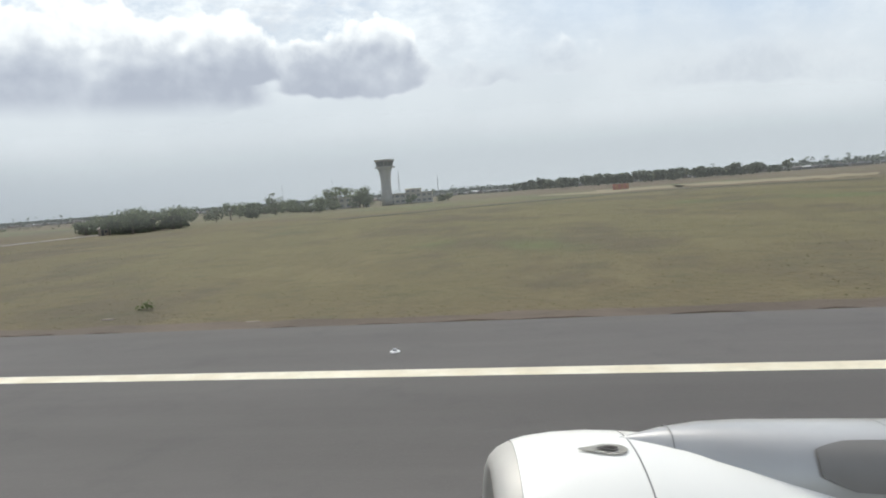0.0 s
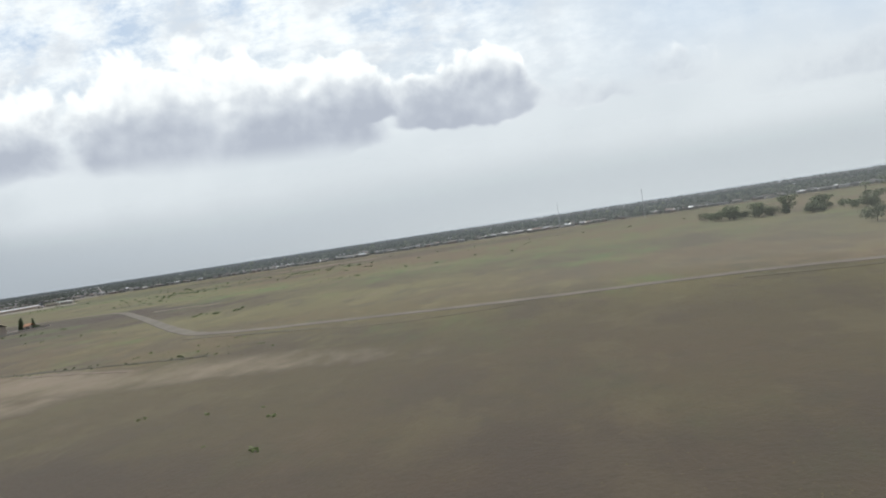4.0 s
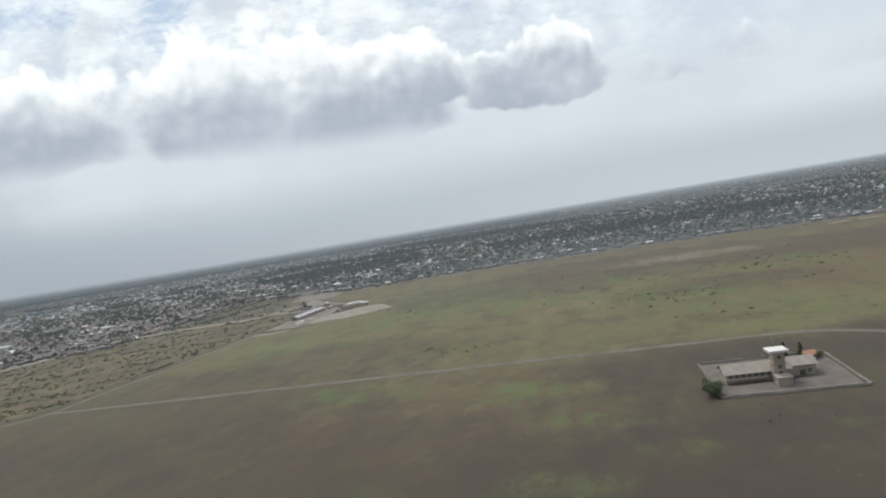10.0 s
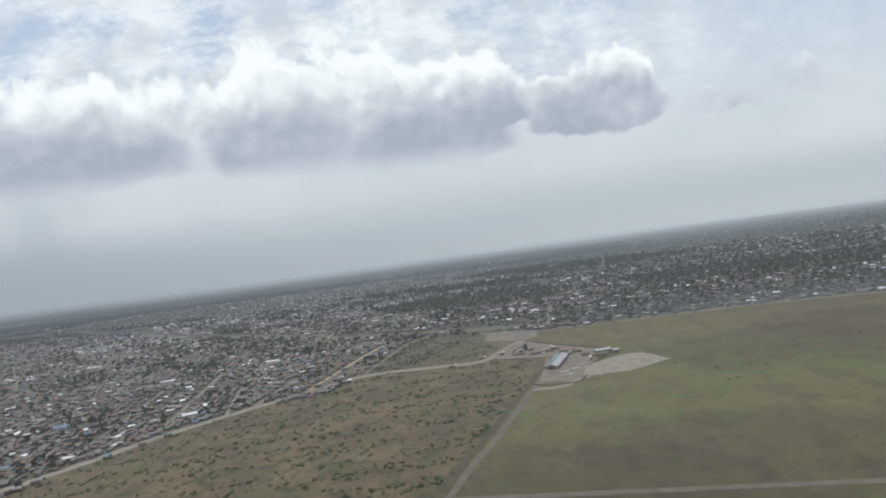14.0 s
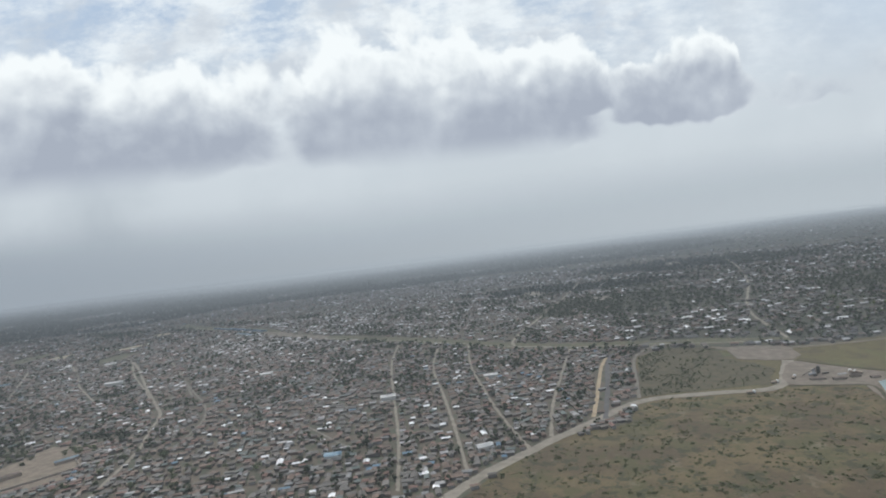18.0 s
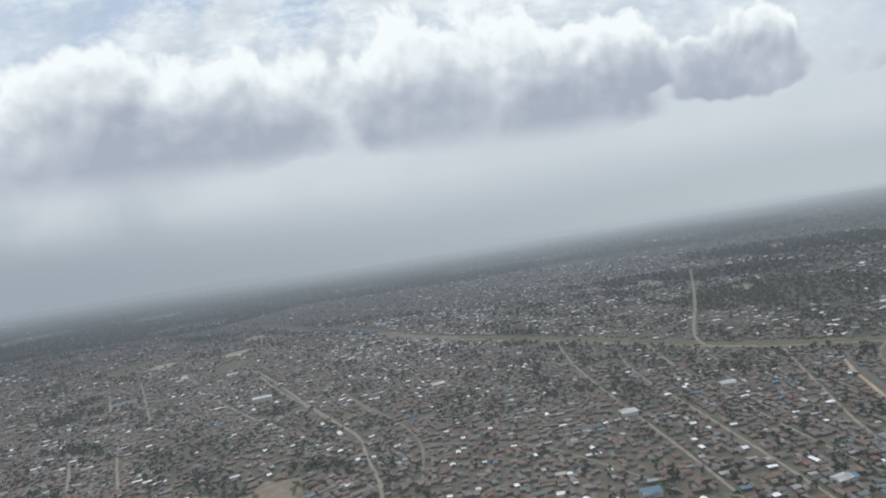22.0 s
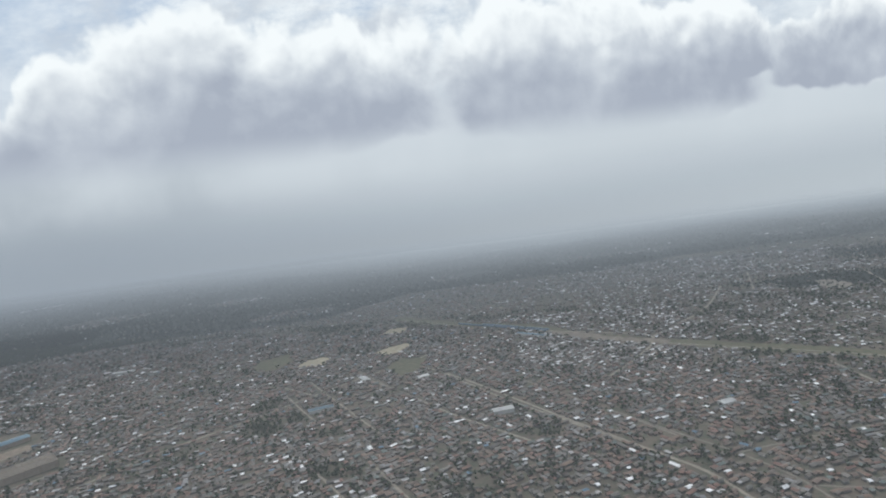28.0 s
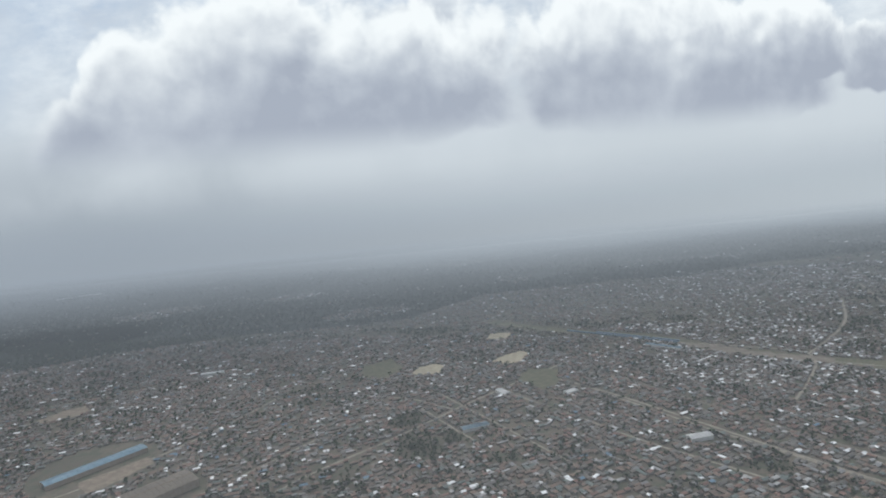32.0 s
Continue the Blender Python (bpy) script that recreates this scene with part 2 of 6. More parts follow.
def roof_material(name, by_island, district=""):
    w = Net(name)
    p = w.place()
    r = w.island() if by_island else w.anyone()
    # the near-white stops also paint sun glints onto tin roofs
    if district == "dense":
        stops = [(0.0, (0.135, 0.112, 0.092)), (0.18, (0.118, 0.112, 0.104)), (0.32, (0.175, 0.138, 0.110)), (0.46, (0.215, 0.205, 0.190)),
                 (0.58, (0.160, 0.122, 0.098)), (0.70, (0.300, 0.290, 0.275)), (0.82, (0.440, 0.430, 0.415)), (0.92, (0.800, 0.800, 0.790))]
    elif district == "leafy":
        stops = [(0.0, (0.118, 0.098, 0.082)), (0.20, (0.098, 0.098, 0.096)), (0.38, (0.132, 0.104, 0.083)), (0.52, (0.082, 0.078, 0.072)), (0.64, (0.150, 0.142, 0.130)),
                 (0.74, (0.190, 0.118, 0.088)), (0.79, (0.270, 0.265, 0.255)), (0.87, (0.420, 0.415, 0.400)), (0.93, (0.800, 0.800, 0.790))]
    else:
        stops = [(0.0, (0.154, 0.112, 0.087)), (0.14, (0.146, 0.135, 0.120)), (0.27, (0.110, 0.099, 0.086)), (0.38, (0.178, 0.122, 0.090)), (0.52, (0.170, 0.157, 0.140)),
                 (0.62, (0.132, 0.113, 0.094)), (0.72, (0.172, 0.098, 0.074)), (0.82, (0.122, 0.146, 0.133)), (0.88, (0.215, 0.212, 0.208)), (0.925, (0.365, 0.355, 0.340)), (0.962, (0.115, 0.190, 0.255)), (0.972, (0.800, 0.800, 0.790))]
    col = w.ramp(r, stops, True)
    rust = w.noise(p, 0.35, 5.0, 0.7)
    col = w.mix(w.math("MULTIPLY", w.step(rust, 0.5, 0.72), 0.4), col, c4(0.09, 0.062, 0.048))
    wave = w.noise(p, 2.2, 2.0, 0.6)
    return w.surface(col, 0.72, 0.08, wave, 0.03)


def house_wall_material(name, by_island):
    w = Net(name)
    p = w.place()
    r = w.island() if by_island else w.anyone()
    col = w.ramp(r, [(0.0, (0.23, 0.212, 0.188)), (0.3, (0.29, 0.272, 0.248)), (0.5, (0.19, 0.174, 0.156)), (0.75, (0.36, 0.343, 0.318)), (0.88, (0.24, 0.18, 0.15))], True)
    d = w.noise(p, 0.8, 5.0, 0.7)
    col = w.mix(w.math("MULTIPLY", w.step(d, 0.45, 0.75), 0.5), col, c4(0.14, 0.115, 0.09))
    return w.surface(col, 0.9, 0.0, d, 0.02)


def leaf_material(name, a, b, c):
    """Leaves, some of whose light comes through them."""
    w = Net(name)
    p = w.place()
    r = w.island()
    n = w.noise(p, 0.25, 3.0)
    col = w.mix(r, c4(*a), c4(*b))
    col = w.mix(w.step(n, 0.4, 0.7), col, c4(*c))
    w.surface(col, 0.75, 0.0, None, 0.0)
    face = w.out.inputs[0].links[0].from_socket
    tr, mx = w.t.nodes.new("ShaderNodeBsdfTranslucent"), w.t.nodes.new("ShaderNodeMixShader")
    w.put(col, tr.inputs["Color"])
    mx.inputs[0].default_value = 0.5
    w.t.links.new(face, mx.inputs[1])
    w.t.links.new(tr.outputs[0], mx.inputs[2])
    w.t.links.new(mx.outputs[0], w.out.inputs[0])
    return w.m


GRASS, SCRUB, SOIL = grass_material(), scrub_material(), soil_material()
ASPHALT = asphalt_material()
DIRT = sand_material("pale_dirt", (0.215, 0.19, 0.152), (0.295, 0.262, 0.212))
GREYDIRT = sand_material("grey_dirt", (0.165, 0.146, 0.12), (0.225, 0.20, 0.166))
ORANGE = sand_material("orange_sand", (0.34, 0.265, 0.17), (0.43, 0.345, 0.235))
YELLOW = sand_material("yellow_sand", (0.32, 0.275, 0.19), (0.43, 0.375, 0.27))
GREENSCRUB = sand_material("green_scrub_soil", (0.072, 0.066, 0.036), (0.112, 0.091, 0.055))
GARDENSOIL = sand_material("weedy_earth", (0.052, 0.058, 0.040), (0.092, 0.082, 0.060))
GREENFIELD = sand_material("green_field", (0.082, 0.088, 0.048), (0.142, 0.122, 0.078))
DIRTSTREAK = sand_material("bare_soil_streak", (0.125, 0.096, 0.066), (0.165, 0.13, 0.096))
YARDSAND = sand_material("trampled_yard_soil", (0.155, 0.128, 0.10), (0.225, 0.19, 0.152))
# leaf colour lightened to paint haze onto the far treeline
HAZELEAF = leaf_material("haze_pale_leaves", (0.12, 0.138, 0.095), (0.165, 0.178, 0.125), (0.135, 0.15, 0.108))
DRYSTRIP = sand_material("pale_dry_grass", (0.19, 0.155, 0.085), (0.24, 0.20, 0.12))
DARKDITCH = sand_material("dark_ditch", (0.06, 0.056, 0.035), (0.09, 0.078, 0.045))
CRACKED = sand_material("worn_asphalt", (0.19, 0.165, 0.145), (0.25, 0.22, 0.195))
LINE = plain("runway_paint", (0.62, 0.55, 0.40), (0.74, 0.69, 0.55), 0.5, 0.7, fine=4.0)
ROOF_LEAFY, ROOF_DENSE = roof_material("roofs_among_trees", True, "leafy"), roof_material("pale_tin_roofs", True, "dense")
ROOF, ROOF1 = roof_material("tin_roofs", True), roof_material("tin_roof", False)
HWALL, HWALL1 = house_wall_material("house_walls", True), house_wall_material("house_wall", False)
LEAF = leaf_material("leaves", (0.115, 0.145, 0.078), (0.17, 0.192, 0.108), (0.135, 0.157, 0.092))
LEAF_TOWN = leaf_material("town_leaves", (0.048, 0.062, 0.039), (0.076, 0.089, 0.053), (0.060, 0.071, 0.046))
LEAF_WOOD = leaf_material("forest_leaves", (0.032, 0.043, 0.032), (0.048, 0.058, 0.042), (0.038, 0.047, 0.036))
# floor colour darkened to paint in the shade among the crowns
SHADED_FLOOR = sand_material("shaded_forest_floor", (0.024, 0.029, 0.023), (0.036, 0.040, 0.031))
LEAF_PALE = leaf_material("pale_leaves", (0.10, 0.12, 0.068), (0.145, 0.158, 0.09), (0.115, 0.128, 0.08))
THORN = leaf_material("thorn_leaves", (0.098, 0.116, 0.056), (0.150, 0.162, 0.082), (0.115, 0.125, 0.066))
BARK = plain("bark", (0.10, 0.08, 0.06), (0.16, 0.13, 0.10), 1.5)
TUFT = leaf_material("grass_blades", (0.135, 0.115, 0.055), (0.115, 0.12, 0.05), (0.15, 0.125, 0.065))
FRESH = leaf_material("fresh_weeds", (0.075, 0.105, 0.042), (0.105, 0.135, 0.055), (0.088, 0.112, 0.048))
WEED = leaf_material("weeds", (0.115, 0.155, 0.055), (0.15, 0.19, 0.07), (0.13, 0.155, 0.065))
REDSOIL = sand_material("bare_red_soil", (0.088, 0.068, 0.048), (0.125, 0.095, 0.068))
CHALK = sand_material("pale_rubble", (0.18, 0.15, 0.12), (0.26, 0.225, 0.185))
PALEWALL = plain("weathered_wall", (0.32, 0.28, 0.235), (0.40, 0.355, 0.30), 0.4, 0.9, fine=3.0)
YARD = sand_material("brown_paving", (0.115, 0.098, 0.084), (0.165, 0.142, 0.122))
RUSTROOF = plain("rust_brown_sheet", (0.20, 0.155, 0.13), (0.27, 0.215, 0.18), 0.5, 0.7, fine=2.0, spread=0.3)
BROWNDIRT = sand_material("brown_bare_earth", (0.17, 0.135, 0.10), (0.25, 0.205, 0.155))
CONCRETE = plain("grey_concrete", (0.40, 0.385, 0.355), (0.48, 0.465, 0.43), 0.25, 0.85, fine=3.0)
WHITEWALL = plain("white_render", (0.60, 0.58, 0.53), (0.72, 0.70, 0.66), 0.3, 0.85, fine=4.0)
CREAM = plain("cream_render", (0.44, 0.41, 0.345), (0.54, 0.505, 0.43), 0.3, 0.85, fine=4.0)
BEIGE = plain("beige_render", (0.33, 0.27, 0.21), (0.40, 0.335, 0.27), 0.3, 0.85, fine=4.0)
BEIGEROOF = plain("beige_fibre_roof", (0.28, 0.24, 0.20), (0.35, 0.305, 0.255), 0.4, 0.8, fine=3.0)
DARKGLASS = plain("dark_window_glass", (0.03, 0.035, 0.04), (0.05, 0.055, 0.06), 0.5, 0.15)
CABGLASS = plain("tinted_cab_glass", (0.20, 0.205, 0.205), (0.26, 0.265, 0.265), 0.5, 0.2)
STEEL = plain("galvanised_steel", (0.40, 0.40, 0.40), (0.50, 0.50, 0.50), 0.8, 0.45, 0.6)
DARKSTEEL = plain("dark_machinery", (0.08, 0.078, 0.075), (0.14, 0.13, 0.12), 0.6, 0.6, 0.3)
WHITETIN = plain("white_tin_sheet", (0.72, 0.72, 0.70), (0.80, 0.80, 0.79), 0.3, 0.45, 0.1)
BLUETIN = plain("blue_grey_tin_sheet", (0.16, 0.24, 0.30), (0.22, 0.31, 0.37), 0.3, 0.5, 0.1)
PALEBLUE = plain("pale_blue_shed_slope", (0.34, 0.43, 0.46), (0.42, 0.50, 0.52), 0.3, 0.5, 0.1)
BLUEROOF = plain("pale_blue_tin_sheet", (0.22, 0.36, 0.46), (0.28, 0.42, 0.52), 0.15, 0.5, 0.1)
TERRACOTTA = plain("orange_clay_tiles", (0.36, 0.17, 0.09), (0.44, 0.23, 0.13), 0.6, 0.8)
REDPAINT = plain("red_paint", (0.36, 0.13, 0.095), (0.42, 0.18, 0.13), 0.6, 0.6)
WHITEPAINT = plain("white_paint", (0.78, 0.78, 0.76), (0.84, 0.84, 0.82), 0.5, 0.5)


def clean(name, a, b, rough, metal):
    """Aircraft paint: smooth, with only faint broad dirt."""
    w = Net(name)
    f = w.noise(w.place(), 1.1, 4.0, 0.5)
    return w.surface(w.mix(w.step(f, 0.35, 0.7), c4(*a), c4(*b)), rough, metal)


COWLPAINT = clean("white_cowl_paint", (0.82, 0.80, 0.74), (0.85, 0.83, 0.77), 0.3, 0.0)
LIPMETAL = clean("bare_intake_metal", (0.47, 0.45, 0.41), (0.54, 0.52, 0.47), 0.5, 0.3)
PYLONPAINT = clean("silver_grey_paint", (0.50, 0.485, 0.46), (0.56, 0.545, 0.52), 0.3, 0.45)
SEAM = plain("dark_seam", (0.28, 0.27, 0.25), (0.34, 0.33, 0.31), 1.0, 0.6)
SHADEWIN = plain("shaded_window", (0.10, 0.09, 0.08), (0.14, 0.125, 0.11), 0.5, 0.7)
PANEL = clean("dark_access_panel", (0.22, 0.205, 0.185), (0.27, 0.25, 0.225), 0.45, 0.2)
RIVER = clean("pale_river_water", (0.30, 0.33, 0.36), (0.36, 0.39, 0.42), 0.12, 0.0)
TOWNASPHALT = sand_material("town_asphalt", (0.095, 0.09, 0.088), (0.125, 0.12, 0.115))
PERIM = sand_material("perimeter_gravel", (0.110, 0.095, 0.076), (0.155, 0.134, 0.108))


# ------------------------------------------------------------------ tools for building
def mesh_object(name, verts, faces, materials, index=None, parent=None, smooth=False):
    me = bpy.data.meshes.new(name)
    me.from_pydata([tuple(map(float, v)) for v in verts] if not isinstance(verts, np.ndarray) else verts.tolist(), [], faces)
    for m in materials if isinstance(materials, (list, tuple)) else [materials]:
        me.materials.append(m)
    if index is not None:
        me.polygons.foreach_set("material_index", np.asarray(index, dtype=np.int32))
    if smooth:
        me.polygons.foreach_set("use_smooth", np.ones(len(me.polygons), dtype=bool))
    me.update()
    ob = new(name, me)
    ob.parent = parent
    return ob


def part(name, bm, material, parent, label="", smooth=False):
    """Links a bmesh as one mesh object under a thing or a part."""
    me = bpy.data.meshes.new(name)
    if smooth:
        for f in bm.faces:
            f.smooth = True
    bm.to_mesh(me)
    bm.free()
    me.materials.append(material)
    ob = new(name, me)
    ob.parent = parent
    return tagged(ob, label)


def empty(name, m, label, category, group=""):
    ob = new(name)
    ob.matrix_world = m
    return tagged(ob, label, category, group)


def box(x0, x1, y0, y1, z0, z1, bevel=0.0, bm=None):
    bm = bm or bmesh.new()
    vs = [bm.verts.new(p) for p in product((x0, x1), (y0, y1), (z0, z1))]
    made = [bm.faces.new([vs[i] for i in q]) for q in ((0, 1, 3, 2), (4, 6, 7, 5), (0, 4, 5, 1), (2, 3, 7, 6), (0, 2, 6, 4), (1, 5, 7, 3))]
    if bevel:
        bmesh.ops.bevel(bm, geom=list({e for f in made for e in f.edges}), offset=bevel, segments=1, affect="EDGES")
    return bm


def lathe(profile, sides=24, bm=None, close=True):
    bm = bm or bmesh.new()
    rings = [[bm.verts.new((r * math.cos(2 * math.pi * k / sides), r * math.sin(2 * math.pi * k / sides), z)) for k in range(sides)] for r, z in profile]
    for a, b in zip(rings, rings[1:]):
        for k in range(sides):
            bm.faces.new((a[k], a[(k + 1) % sides], b[(k + 1) % sides], b[k]))
    if close:
        bm.faces.new(rings[0][::-1])
        bm.faces.new(rings[-1])
    return bm


def rod(a, b, r0, r1, sides=6, bm=None):
    bm = bm or bmesh.new()
    a, b = Vector(a), Vector(b)
    q = (b - a).to_track_quat("Z", "Y")
    rings = [[bm.verts.new(p + q @ Vector((r * math.cos(2 * math.pi * k / sides), r * math.sin(2 * math.pi * k / sides), 0))) for k in range(sides)] for p, r in ((a, r0), (b, r1))]
    for k in range(sides):
        bm.faces.new((rings[0][k], rings[0][(k + 1) % sides], rings[1][(k + 1) % sides], rings[1][k]))
    bm.faces.new(rings[0][::-1])
    bm.faces.new(rings[1])
    return bm


def gable(l, w, h, rise, over, thick=0.12, bm=None):
    """A pitched roof with its ridge along x, centred, eaves at height h."""
    bm = bm or bmesh.new()
    x, y = l / 2 + over, w / 2 + over
    drop = rise * over / (w / 2)
    low, up = [], []
    for dz, lst in ((0.0, low), (thick, up)):
        for px in (-x, x):
            for py, pz in ((-y, h - drop), (0, h + rise), (y, h - drop)):
                lst.append(bm.verts.new((px, py, pz + dz)))
    for q in ((0, 3, 4, 1), (1, 4, 5, 2)):
        bm.faces.new([up[i] for i in q])
        bm.faces.new([low[i] for i in q[::-1]])
    for a, b in ((0, 3), (5, 2), (1, 0), (2, 1), (3, 4), (4, 5)):
        bm.faces.new((low[a], low[b], up[b], up[a]))
    return bm


def smooth_line(points, steps=6):
    """A Catmull-Rom line through the given corners."""
    p = [np.array(q, float) for q in points]
    p = [2 * p[0] - p[1], *p, 2 * p[-1] - p[-2]]
    out = []
    for a, b, c, d in zip(p, p[1:], p[2:], p[3:]):
        for s in np.arange(steps) / steps:
            out.append(0.5 * (2 * b + (c - a) * s + (2 * a - 5 * b + 4 * c - d) * s * s + (3 * b - a - 3 * c + d) * s ** 3))
    out.append(p[-2])
    return np.array(out)


STREETS = []      # line and half width, kept clear of houses and trees


def strip(name, points, width, z, material, label, category="road", ragged=0.12, keep=True, ends=None):
    """A road laid on the ground along a line, its edges a little uneven."""
    line = smooth_line(points)
    dense = [line[0]]
    for a, b in zip(line, line[1:]):
        n = max(1, int(np.linalg.norm(b - a) / (width * 0.9)))
        dense += [a + (b - a) * k / n for k in range(1, n + 1)]
    line = np.array(dense)
    tang = np.gradient(line, axis=0)
    tang /= np.linalg.norm(tang, axis=1)[:, None]
    side = np.stack([-tang[:, 1], tang[:, 0]], 1)
    wide = np.linspace(width, ends or width, len(line))[:, None] / 2
    l = line + side * wide * (1 + ragged * np.random.uniform(-1, 1, (len(line), 1)))
    r = line - side * wide * (1 + ragged * np.random.uniform(-1, 1, (len(line), 1)))
    verts = [(x, y, z) for x, y in l] + [(x, y, z) for x, y in r]
    verts += [(x, y, z - 0.3) for x, y in l + side * 0.25] + [(x, y, z - 0.3) for x, y in r - side * 0.25]
    n = len(line)
    faces = []
    for k in range(n - 1):
        faces += [(n + k, n + k + 1, k + 1, k), (k, k + 1, 2 * n + k + 1, 2 * n + k), (3 * n + k, 3 * n + k + 1, n + k + 1, n + k)]
    if keep:
        STREETS.append((line, width / 2))
    return tagged(mesh_object(name, verts, faces, material), label, category, kind="structure")


def area(name, corners, z, material, label, category="ground", ragged=4.0, rounds=3):
    """A flat piece of ground with an uneven outline."""
    p = np.array(corners, float)
    for _ in range(rounds):
        nxt = np.roll(p, -1, axis=0)
        gap = np.linalg.norm(nxt - p, axis=1)[:, None]
        mids = (p + nxt) / 2 + np.random.uniform(-1, 1, p.shape) * np.minimum(ragged, gap * 0.12)
        p = np.stack([p, mids], 1).reshape(-1, 2)
        ragged *= 0.55
    n = len(p)
    c = p.mean(0)
    out = p + (p - c) / np.linalg.norm(p - c, axis=1)[:, None] * 0.4
    bm = bmesh.new()
    top = [bm.verts.new((x, y, z)) for x, y in p]
    low = [bm.verts.new((x, y, z - 0.4)) for x, y in out]
    face = bm.faces.new(top)
    if face.normal.z < 0 or sum(a[0] * b[1] - b[0] * a[1] for a, b in zip(p, np.roll(p, -1, axis=0))) < 0:
        face.normal_flip()
    for k in range(n):
        bm.faces.new((top[k], top[(k + 1) % n], low[(k + 1) % n], low[k]))
    bmesh.ops.triangulate(bm, faces=[face])
    return tagged(part(name, bm, material, None), label, category, kind="structure")


def inside(x, y, poly):
    hit = np.zeros(len(x), bool)
    for (ax, ay), (bx, by) in zip(poly, poly[1:] + poly[:1]):
        if ay != by:
            hit ^= ((ay > y) != (by > y)) & (x < (bx - ax) * (y - ay) / (by - ay) + ax)
    return hit


def off_streets(x, y, margin):
    ok = np.ones(len(x), bool)
    for line, half in STREETS:
        lo, hi = line.min(0) - half - margin, line.max(0) + half + margin
        near = ok & (x > lo[0]) & (x < hi[0]) & (y > lo[1]) & (y < hi[1])
        ids = np.nonzero(near)[0]
        if not len(ids):
            continue
        a, b = line[:-1], line[1:]
        ab = b - a
        q = np.stack([x[ids], y[ids]], 1)
        t = np.clip(((q[:, None] - a) * ab).sum(-1) / np.maximum((ab * ab).sum(-1), 1e-6), 0, 1)
        gap = np.linalg.norm(q[:, None] - a - t[..., None] * ab, axis=-1).min(1)
        ok[ids[gap < half + margin]] = False
    return ok


# ------------------------------------------------------------------ sky and distance
SKY_TURN, SKY_FAR = 13.0, 3650.0
HAZE, HAZE_EAST, HAZE_WEST = (0.408, 0.435, 0.470), (0.57, 0.60, 0.63), (0.33, 0.362, 0.41)      # the foot of the sky is paler to the east


def sky_material():
    """The far sky: a grey haze at its foot, paler above, mottled high cloud with blue between."""
    w = Net("hazy_sky")
    tc = w.t.nodes.new("ShaderNodeTexCoord")
    p = tc.outputs["Object"]
    sep = w.t.nodes.new("ShaderNodeSeparateXYZ")
    w.put(p, sep.inputs[0])
    u, v = sep.outputs[0], sep.outputs[2]
    soft = w.noise(p, 1 / 900, 5.0, 0.5)
    base = w.ramp(w.math("DIVIDE", w.math("ADD", v, 100.0), 2600.0), [
        (0.0, HAZE), (0.055, HAZE), (0.09, (0.465, 0.50, 0.545)), (0.13, (0.545, 0.577, 0.615)), (0.19, (0.615, 0.643, 0.675)), (0.30, (0.63, 0.663, 0.705)),
        (0.42, (0.55, 0.615, 0.71)), (0.65, (0.46, 0.555, 0.71)), (1.0, (0.40, 0.51, 0.70))])
    pale = w.math("MULTIPLY", w.step(u, -2400, 900), w.math("SUBTRACT", 1.0, w.step(v, 40, 300)))
    base = w.mix(pale, base, c4(*HAZE_EAST))
    gloom = w.math("MULTIPLY", w.step(w.math("MULTIPLY", u, -1.0), 1300, 3700), w.math("SUBTRACT", 1.0, w.step(v, 200, 900)))
    base = w.mix(w.math("MULTIPLY", gloom, 0.75), base, c4(*HAZE_WEST))
    bank = w.math("MULTIPLY", w.step(soft, 0.36, 0.66), w.math("MULTIPLY", w.step(v, 200, 480), 0.6))
    base = w.mix(bank, base, c4(0.70, 0.725, 0.755))
    high = w.noise(p, 1 / 520, 9.0, 0.6, (1.0, 1.0, 1.5))
    ripple = w.noise(p, 1 / 75, 7.0, 0.62, (0.75, 1.0, 1.9))
    broad = w.noise(p, 1 / 1500, 3.0, 0.5, (1.0, 1.0, 1.6))
    glow = w.math("SUBTRACT", 1.0, w.step(w.math("ABSOLUTE", w.math("ADD", u, 1500.0)), 800, 3000))
    veil = w.math("ADD", w.step(high, 0.34, 0.60), w.math("MULTIPLY", w.math("SUBTRACT", ripple, 0.5), 1.5))
    veil = w.math("ADD", w.math("MULTIPLY", veil, w.math("ADD", 0.2, w.math("MULTIPLY", glow, 0.85))), w.math("MULTIPLY", w.math("SUBTRACT", broad, 0.5), 0.9))
    veil = w.math("MULTIPLY", w.math("MINIMUM", w.math("MAXIMUM", veil, 0.0), 1.0), w.math("MULTIPLY", w.step(v, 520, 1000), 0.95))
    shade = w.noise(p, 1 / 420, 6.0, 0.55, (1.0, 1.0, 1.8))
    thin = w.mix(w.step(shade, 0.40, 0.64), c4(0.90, 0.915, 0.93), c4(0.64, 0.665, 0.715))
    base = w.mix(veil, base, thin)
    em = w.t.nodes.new("ShaderNodeEmission")
    w.put(base, em.inputs[0])
    w.t.links.new(em.outputs[0], w.out.inputs[0])
    return w.m


# heaps of the low clouds: middle along, height of the base, half length, height, how solid
HEAPS = [(-560, 480, 255, 450, 1), (-230, 455, 330, 470, 1), (170, 470, 330, 400, 1), (430, 580, 190, 190, 0.8),
         (760, 520, 270, 230, 0.9), (1010, 540, 300, 330, 1), (1560, 540, 280, 130, 0.42), (1980, 580, 260, 200, 0.48), (3000, 480, 720, 260, 0.5),
         (-1500, 400, 400, 460, 1), (-1140, 470, 330, 330, 0.9), (-1760, 410, 230, 330, 0.95), (-1965, 400, 135, 165, 0.9), (-930, 500, 260, 260, 0.5), (-2600, 560, 300, 160, 0.4)]


